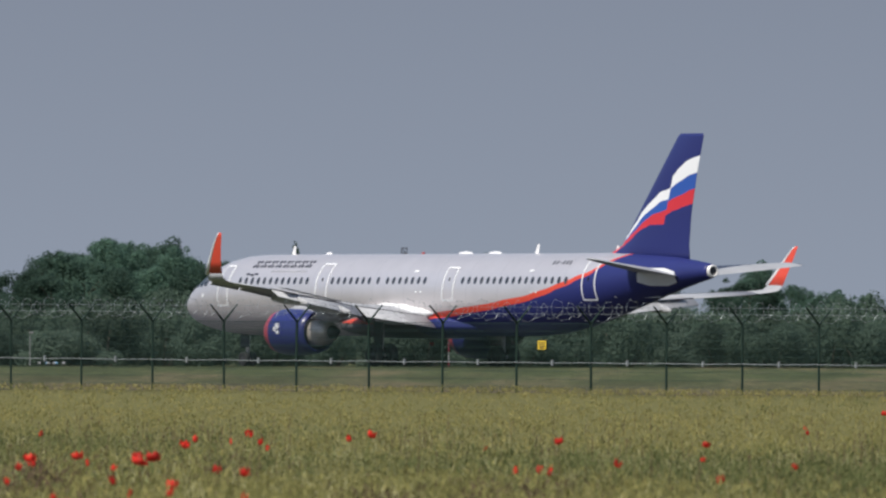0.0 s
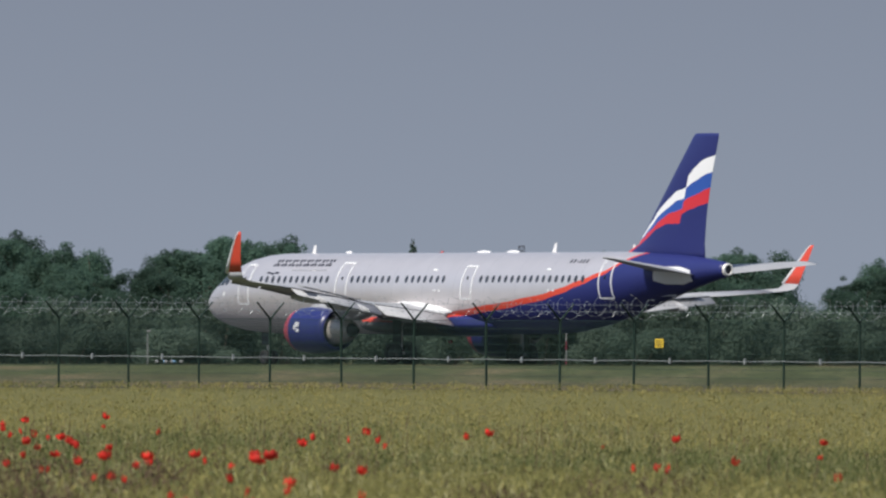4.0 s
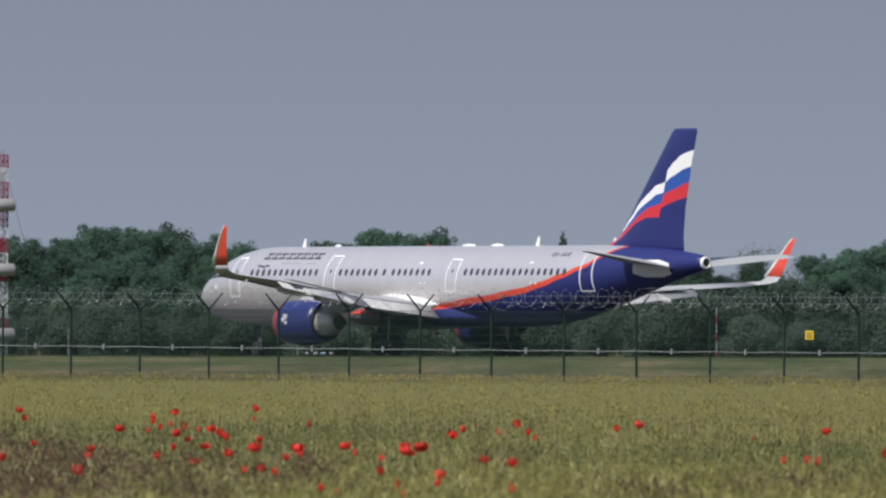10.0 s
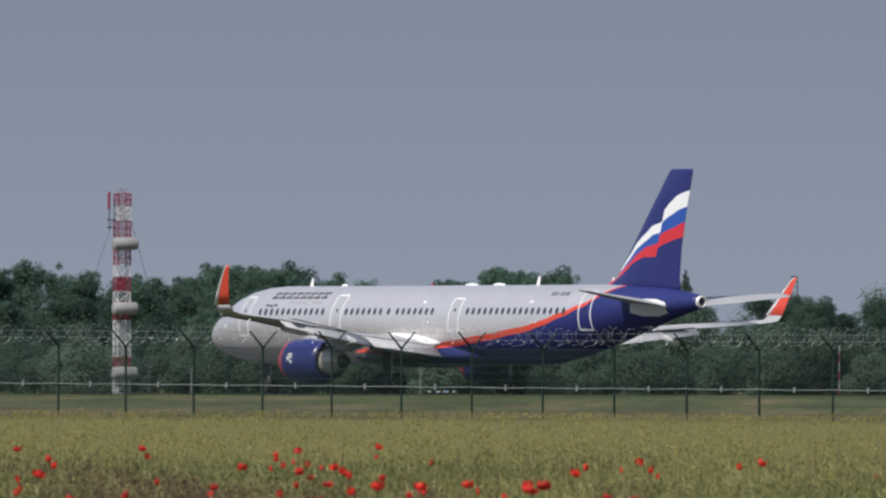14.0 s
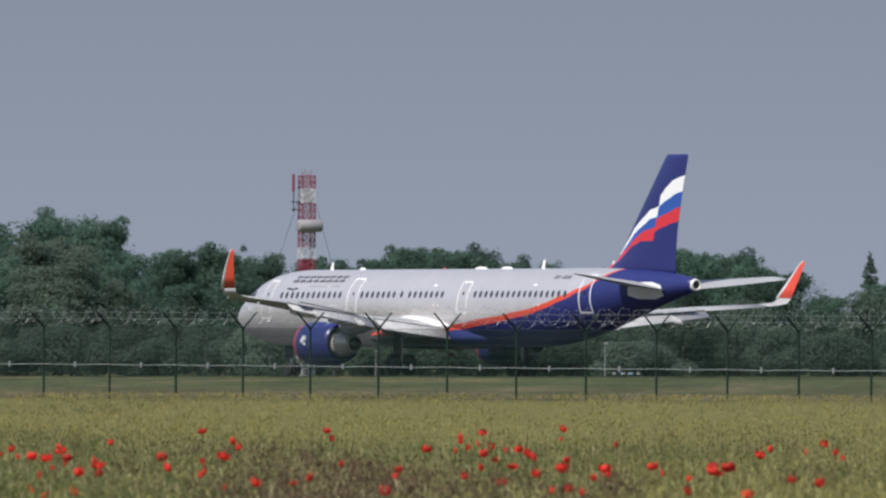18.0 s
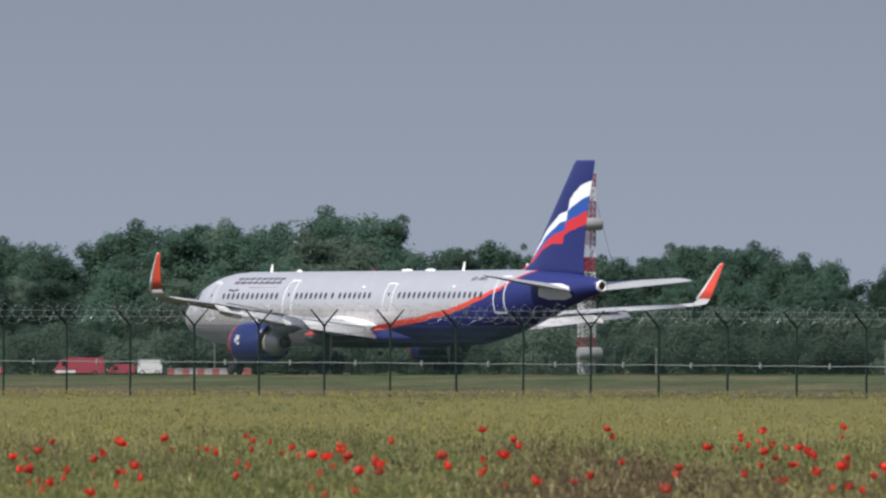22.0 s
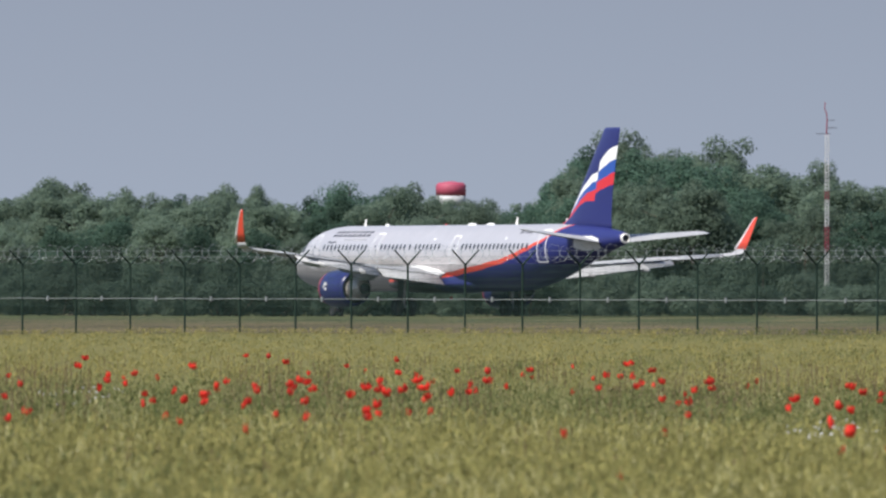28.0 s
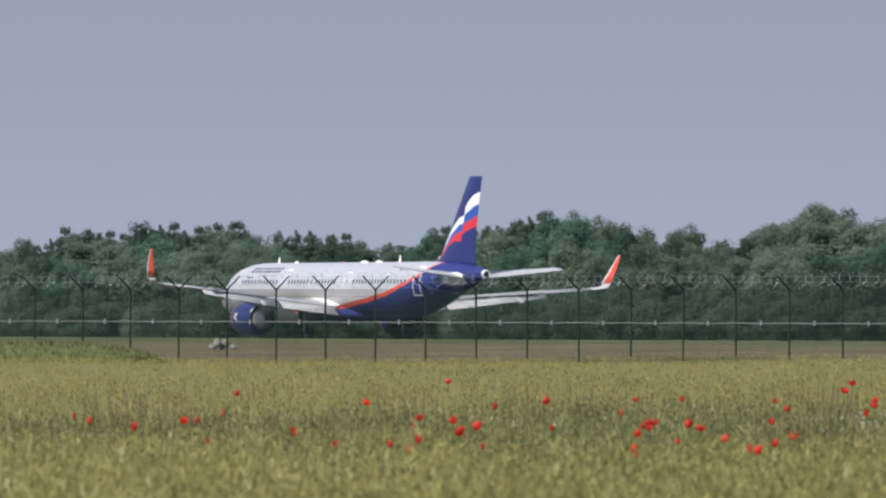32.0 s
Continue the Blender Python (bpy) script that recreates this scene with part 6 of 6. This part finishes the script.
def radio_mast():
    p = ground_at(-110.85, 1000)
    t = empty("radio_mast", "thin red and white guyed radio mast above the trees", "mast")
    t.matrix_basis = Matrix.Translation(p) @ Matrix.Rotation(facing(p), 4, "Z")
    top = 21.5 - p.z
    w = 0.32
    cuts = (0, 8.4, 11.9, 15.6, 16.8, top)
    for i, (z0, z1) in enumerate(zip(cuts, cuts[1:])):
        bm = bmesh.new()
        for k in range(3):
            a = k * 2.094
            tube(bm, ((w * math.cos(a), w * math.sin(a), z0), (w * math.cos(a), w * math.sin(a), z1)), 0.055, 5)
        steps = max(1, round((z1 - z0) / 0.55))
        for j in range(steps):
            za, zb = z0 + (z1 - z0) * j / steps, z0 + (z1 - z0) * (j + 1) / steps
            for k in range(3):
                a, b = k * 2.094, (k + 1) * 2.094
                tube(bm, ((w * math.cos(a), w * math.sin(a), za), (w * math.cos(b), w * math.sin(b), zb)), 0.032, 4)
        part("mast_section", bm, M["mastwhite" if i % 2 == 0 else "mastred"], t, "white lattice section" if i % 2 == 0 else "red lattice section")
    bm = bmesh.new()
    tube(bm, ((0, 0, top), (0.1, 0, top + 1.6), (0.05, 0, top + 2.7), (-0.25, 0, top + 3.6), (-0.15, 0, top + 4.4)), (0.11, 0.09, 0.08, 0.07, 0.05), 6)
    part("mast_tip", bm, M["mastred"], t, "crooked dark red tip")
    bm = bmesh.new()
    for z, a, b in ((top + 1.9, 0, 1.1), (top + 0.9, 0, 1.4), (top + 0.1, -1.4, 0.6)):
        tube(bm, ((a, 0, z), (b, 0, z)), 0.04, 4)
    part("yagi_antenna", bm, M["darkmetal"], t)


radio_mast()


def water_tower():
    p = at_bearing(-135.45, 4311)
    p.z = -3.0
    t = empty("water_tower", "red and white water tower behind the wood", "water tower")
    t.matrix_basis = Matrix.Translation(p)
    up = Matrix.Rotation(-math.pi / 2, 4, "Y")
    for nm, mat, prof, label in (("tank", "tankred", ((28.4, 4.25), (31.3, 4.25), (32.0, 3.6), (32.3, 1.4), (32.4, 0.8), (32.45, 0.1)), "dark red tank"),
                                 ("tank_base", "mastwhite", ((25.6, 3.4), (26.2, 4.0), (28.4, 4.2)), "white tank base"), ("shaft", "mastwhite", ((0, 2.6), (20, 2.2), (25.6, 3.3)), "pale shaft")):
        bm = bmesh.new()
        lathe(bm, prof, up, 28)
        part(nm, bm, M[mat], t, label, True)


water_tower()


def wheeled(name, label, mrad, n, length, height, width, cab, colours):
    """A parked service vehicle seen from its flank: body, cab, stripe, windows, wheels."""
    p = ground_at(mrad, n)
    v = empty(name, label, "vehicle", group="vehicles parked beyond the runway")
    v.matrix_basis = Matrix.Translation(p) @ Matrix.Rotation(facing(p), 4, "Z")
    h, L = height, length / 2
    bm = bmesh.new()
    rings(bm, [[Vector((x, y, z)) for x, z in ((-L + 0.05, 0.4), (-L, h * 0.38), (-L + cab * 0.2, h * 0.56), (-L + cab * 0.55, h * 0.82), (-L + cab * 0.95, h * 0.98), (L - 0.15, h), (L, h * 0.9), (L, 0.45))] for y in (-width / 2, width / 2)])
    bmesh.ops.bevel(bm, geom=bm.edges[:], offset=0.06, segments=2, affect="EDGES")
    body = part("body", bm, M[colours[0]], v, "", False)
    bm = bmesh.new()
    box(bm, -L + cab, L - 0.2, -width / 2 + 0.05, width / 2 - 0.05, h - 0.02, h + 0.12, None, 0.04)
    part("roof_panel", bm, M[colours[1]], v)
    for a, b, col in colours[2]:
        bm = bmesh.new()
        box(bm, -L + length * a, -L + length * b, -width / 2 - 0.012, -width / 2 + 0.01, 0.5, h * (0.93 if a > 0.2 else 0.36))
        part("side_panel", bm, M[col], body)
    bm = bmesh.new()
    box(bm, -L + cab * 0.75, -L + cab * 1.35, -width / 2 - 0.016, -width / 2, h * 0.6, h * 0.88)
    part("window", bm, M["glass"], v)
    bm = bmesh.new()
    box(bm, -L - 0.03, -L + 0.05, -width / 2 + 0.1, -width / 2 + 0.45, 0.7, 0.95, None, 0.02)
    part("headlight", bm, M["white"], v)
    for x in (-L + length * 0.2, L - length * 0.2):
        for y in (-width / 2 + 0.12, width / 2 - 0.12):
            w = part("wheel", wheel_mesh(0.42, 0.24), M["tyre"], v, "", True)
            w.location = (x, y, 0.42)


wheeled("rescue_van", "red and white rescue van with a white roof", -95.6, 935, 5.4, 2.1, 2.0, 1.7, ("redpaint", "white", ((0.02, 0.2, "white"), (0.3, 0.42, "white"), (0.74, 0.98, "drum"))))
wheeled("estate_car", "low red and white service car", -92.5, 930, 4.2, 1.2, 1.8, 1.5, ("redpaint", "drum", ((0.25, 0.45, "white"), (0.62, 0.9, "white"))))
wheeled("fire_engine", "red fire engine with a white front half", -86.35, 935, 6.1, 2.2, 2.4, 1.2, ("redpaint", "redpaint", ((0.03, 0.42, "white"),)))
wheeled("box_trailer", "plain white box trailer", -81.75, 937, 3.0, 2.0, 2.3, 0.2, ("white", "drum", ()))
wheeled("patrol_car", "small red and white patrol car", -83.6, 935, 3.3, 1.4, 1.8, 0.9, ("redpaint", "redpaint", ((0.2, 0.45, "white"),)))


def barrier_block(col):
    b = empty("traffic_barrier", "red plastic barrier block in a row" if col == "barrierred" else "white plastic barrier block in a row", "barrier", group="barrier row beyond the runway")
    bm = bmesh.new()
    rings(bm, [[Vector((x, y, z)) for y, z in ((-0.35, 0), (-0.35, 0.25), (-0.16, 0.5), (-0.12, 0.95), (0.12, 0.95), (0.16, 0.5), (0.35, 0.25), (0.35, 0))] for x in (-0.56, 0.56)])
    part("block", bm, M[col], b)
    bm = bmesh.new()
    box(bm, -0.5, 0.5, -0.05, 0.05, 0.95, 1.02, None, 0.02)
    part("top_rib", bm, M["barrierwhite"], b)
    return b


blocks = (barrier_block("barrierred"), barrier_block("barrierwhite"))
for k in range(11):
    p = ground_at(-80.3 + 0.49 * k, 935)
    m = Matrix.Translation(p) @ Matrix.Rotation(facing(p), 4, "Z")
    if k < 2:
        blocks[k].matrix_basis = m
    else:
        copy_thing(blocks[k % 2], m)


def light_pole(mrad, n, h, striped=False):
    p = ground_at(mrad, n)
    t = empty("marker_post" if striped else "light_pole", "red and white banded marker post" if striped else "thin grey pole with a small lamp box", "post", group="poles beside the runway")
    t.matrix_basis = Matrix.Translation(p) @ Matrix.Rotation(facing(p), 4, "Z")
    if striped:
        k = 6
        for i in range(k):
            bm = bmesh.new()
            tube(bm, ((0, 0, h * i / k), (0, 0, h * (i + 1) / k)), 0.045, 8)
            part("band", bm, M["drum" if i % 2 else "mastred"], t)
        return
    bm = bmesh.new()
    tube(bm, ((0, 0, 0), (0, 0, h)), (0.07, 0.05), 6)
    part("pole", bm, M["drum"], t)
    bm = bmesh.new()
    box(bm, -0.12, 0.35, -0.15, 0.15, h - 0.1, h + 0.1, None, 0.04)
    part("lamp_box", bm, M["drum"], t)


for mrad, h in ((-51.3, 3.4), (-48.56, 3.1), (-77.5, 5.2), (-33.54, 4.0)):
    light_pole(mrad, 945, h)
light_pole(-6.1, 700, 4.3, True)


def lamp_cluster(mrad, n):
    p = ground_at(mrad, n)
    t = empty("approach_lamp", "low white and blue approach lamp unit on the ground", "lamp", group="lamps beside the runway")
    t.matrix_basis = Matrix.Translation(p) @ Matrix.Rotation(facing(p), 4, "Z")
    for x, col in ((-0.9, "drum"), (0.0, "paleblue"), (0.8, "drum")):
        bm = bmesh.new()
        lathe(bm, ((-0.2, 0.1), (-0.15, 0.15), (0.16, 0.15), (0.2, 0.13)), pose(x, 0, 0.56), 14)
        part("lamp_head", bm, M[col], t, "", True)
        bm = bmesh.new()
        tube(bm, ((x, 0, 0), (x, 0, 0.5)), 0.06, 6)
        part("leg", bm, M["darkmetal"], t)


M["paleblue"] = material("pale_blue_paint", (0.14, 0.28, 0.42), 0.5)
for mrad in (-32.4, -31.8):
    lamp_cluster(mrad, 945)


# a conifer spire, a distant pylon and a sparse tree that stand out of the skyline
def conifer(mrad, n, h):
    rng = random.Random(77)
    p = ground_at(mrad, n)
    t = empty("conifer", "dark spindly conifer above the wood", "tree")
    t.matrix_basis = Matrix.Translation(p)
    bm = bmesh.new()
    tube(bm, ((0, 0, 0), (0.1, 0, h * 0.6), (0, 0, h)), (0.35, 0.2, 0.04), 7)
    part("trunk", bm, M["bark"], t, "", True)
    blobs = []
    for k in range(16):
        u = k / 15
        r = 2.5 * (1 - u) ** 0.8 + 0.25
        for j in range(4):
            a = 1.57 * j + rng.uniform(-0.6, 0.6)
            q = r * rng.uniform(0.35, 0.75)
            blobs.append((q * math.cos(a), q * math.sin(a), h * (0.4 + 0.6 * u) + rng.uniform(-0.3, 0.3), r * 0.5, r * 0.5, 0.45))
    leaves("crown", 77, blobs, 7000, 0.3, "conifer", t)


conifer(-16.18, 1500, 19.4)


def pylon(mrad, n, h):
    p = ground_at(mrad, n)
    t = empty("pylon", "slim grey lattice pylon far behind the wood", "pylon")
    t.matrix_basis = Matrix.Translation(p)
    bm = bmesh.new()
    for sx in (-1, 1):
        for sy in (-1, 1):
            tube(bm, ((sx * 1.1, sy * 1.1, 0), (sx * 0.5, sy * 0.5, h)), 0.07, 4)
    for k in range(16):
        a, b = h * k / 16, h * (k + 1) / 16
        wa, wb = 1.1 - 0.6 * k / 16, 1.1 - 0.6 * (k + 1) / 16
        tube(bm, ((-wa, -wa, a), (wb, -wb, b)), 0.045, 4)
        tube(bm, ((wa, -wa, a), (-wb, -wb, b)), 0.045, 4)
    part("lattice", bm, M["darkmetal"], t)
    bm = bmesh.new()
    for z in (h * 0.95, h):
        tube(bm, ((-0.6, 0, z), (0.6, 0, z)), 0.08, 4)
    part("cross_arm", bm, M["darkmetal"], t)


pylon(-9.06, 1600, 19.7)
plant(broadleaf(41, "sparse half-bare tree with thin twigs", "leafpale", 0.2, 1800, 0.35, 0.17), ground_at(-3.25, 1300), 16.0)

# grassy hump beside the fence
hp = at_bearing(-212.5, fence_dist(-212.5) - 12)
hump = empty("grass_mound", "low green grassy mound beside the fence", "mound")
bm = bmesh.new()
loops = []
for k in range(9):
    u = k / 8
    loops.append([hp + Vector((3.4 * (u * 2 - 1) * 1.0, 3.0 * math.cos(a), max(-0.05, (0.7 * math.sin(a) * math.sin(math.pi * (0.08 + 0.84 * u)) ** 0.6) + 0.1 * noise.noise(Vector((u * 5, a * 2, 1)))))) for a in [math.pi * j / 8 for j in range(9)]])
rings(bm, loops, False, False)
part("turf", bm, M["weed"], hump, "", True)
rs = random.Random(3)
bm = bmesh.new()
for k in range(900):
    u, a = rs.random(), rs.uniform(0.2, 2.9)
    c = hp + Vector((3.4 * (u * 2 - 1), 3.0 * math.cos(a), 0.7 * math.sin(a) * math.sin(math.pi * (0.08 + 0.84 * u)) ** 0.6))
    w = rs.uniform(0.02, 0.05)
    t = Vector((rs.uniform(-0.08, 0.08), rs.uniform(-0.08, 0.08), rs.uniform(0.08, 0.24)))
    bm.faces.new([bm.verts.new(q) for q in (c + Vector((-w, 0, 0)), c + Vector((w, 0, 0)), c + t)])
part("tall_grass", bm, M["weed"], hump)

# pale stones heaped behind the fence
heap_at = at_bearing(-200.7, 640)
heap = empty("stone_heap", "small heap of pale grey stones behind the fence", "stones")
heap_at.z = ground_z(heap_at)
heap.matrix_basis = Matrix.Translation(heap_at) @ Matrix.Scale(0.8, 4)
M["stone"] = material("pale_stone", (0.25, 0.235, 0.21), 0.85, 0, 0.2, 3.0, bump=0.5, isle=0.2)
for k in range(11):
    bm = bmesh.new()
    r = rs.uniform(0.12, 0.24)
    c = Vector((rs.gauss(0, 0.32), rs.gauss(0, 0.3), 0))
    c.z = max(0.1, 0.52 - 0.8 * c.length) + 0.02 * k % 0.07
    lathe(bm, [(r * math.cos(math.pi * j / 6), r * math.sin(math.pi * j / 6) * rs.uniform(0.75, 1.1) + 0.005) for j in range(7)], Matrix.Translation(c) @ Matrix.Rotation(rs.uniform(0, 3), 4, "Z") @ Matrix.Rotation(rs.uniform(-0.7, 0.7), 4, "Y"), 9)
    part("stone", bm, M["stone"], heap)

# two pigeons that fly across: one glides high, the other flaps low over the field
M["pigeon"] = material("pigeon_brown", (0.13, 0.10, 0.10), 0.8, 0, 0.2, 20.0)
M["tawny"] = material("tawny_feathers", (0.085, 0.065, 0.055), 0.8, 0, 0.25, 20.0)


def pigeon(label, feathers, quills):
    b = empty("pigeon", label, "bird")
    bm = bmesh.new()
    lathe(bm, ((0.165, 0.004), (0.15, 0.02), (0.12, 0.032), (0.095, 0.03), (0.06, 0.045), (0.0, 0.056), (-0.07, 0.042), (-0.12, 0.022), (-0.15, 0.012)), Matrix.Diagonal((1, 1, 0.85, 1)), 14)
    part("body", bm, M[feathers], b, "", True)
    bm = bmesh.new()
    rings(bm, [[Vector((x, y, z)) for y, z in ((-w, 0), (0, 0.008), (w, 0), (0, -0.004))] for x, w in ((-0.11, 0.02), (-0.18, 0.03), (-0.245, 0.04))])
    part("tail", bm, M[quills], b)
    wings = []
    for k in (1, -1):
        bm = bmesh.new()
        rings(bm, [[Vector((x0, k * y, z)), Vector((x0 - c * 0.4, k * y, z + 0.008)), Vector((x0 - c, k * y, z)), Vector((x0 - c * 0.5, k * y, z - 0.004))] for y, x0, c, z in ((0.03, 0.07, 0.13, 0.02), (0.12, 0.085, 0.12, 0.0), (0.22, 0.05, 0.09, -0.04), (0.31, -0.02, 0.03, -0.09))])
        wings.append((part("wing", bm, M[quills], b), k))
    bm = bmesh.new()
    lathe(bm, ((0.20, 0.002), (0.165, 0.008)), Matrix(), 8)
    part("beak", bm, M["black"], b)
    return b, wings


bird, _ = pigeon("grey-brown pigeon gliding high across the field", "pigeon", "darkmetal")
low_bird, low_wings = pigeon("tawny pigeon flapping low over the crop", "tawny", "tawny")
FLIGHT = [
    (0, 350.23, 160.46, 4.24),
    (20.5, 4.55, 140.43, 4.24),
    (21, -3.88, 139.95, 4.24),
    (21.1, -5.67, 139.89, 4.46),
    (21.2, -7.29, 139.81, 4.53),
    (21.3, -9.00, 139.71, 4.50),
    (21.4, -10.73, 139.59, 4.35),
    (21.5, -12.31, 139.46, 4.02),
    (22, -20.74, 138.97, 4.02),
    (32, -189.36, 129.20, 4.02),
]
FLIGHT_LOW = [
    (0, 299.96, 248.17, 4.26),
    (18.2, 5.07, 143.83, 2.56),
    (18.7, -3.03, 140.97, 2.26),
    (18.8, -4.50, 140.43, 2.11),
    (18.9, -6.18, 139.86, 2.12),
    (19, -7.87, 139.28, 2.03),
    (19.1, -9.51, 138.67, 2.2),
    (19.6, -17.61, 135.81, 3.24),
    (32, -218.52, 64.72, 5.44),
]
# seconds and lift of the low bird's wings in degrees
BEAT = ((0, 20), (18.6, 20), (18.7, 50), (18.8, 72), (18.85, 0), (18.9, -55), (18.95, 10), (19.0, 78), (19.1, 5), (19.3, 5), (32, 5))


def motions():
    """The airliner taxies, then opens up and rolls away; its wheels turn with it."""
    walk(plane, [(t, pose(x, y, z + 0.15, 0.6, 0.12, head)) for t, x, y, z, head, _ in ROLL])
    ts, ss = [r[0] for r in ROLL], [r[5] for r in ROLL]
    steps = [k / FPS for k in range(int(32 * FPS) + 1)]
    for wheel, r in spinning:
        rows, turn, last = [], 0.0, ss[0]
        for t in steps:
            s = float(np.interp(t, ts, ss))
            turn += min(math.degrees((s - last) / r), 80.0)
            last = s
            rows.append((t, pose(*wheel.location, 0, turn % 360, 0)))
        walk(wheel, rows)
    # each bird crosses the view once; before and after it flies on out of sight
    walk(bird, [(t, pose(x, y, z, 0, 0, 172)) for t, x, y, z in FLIGHT])
    walk(low_bird, [(t, pose(x, y, z, 0, 0, 172)) for t, x, y, z in FLIGHT_LOW])
    for wing, k in low_wings:
        walk(wing, [(t, pose(0, 0, 0, k * lift, 0, 0)) for t, lift in BEAT])


motions()
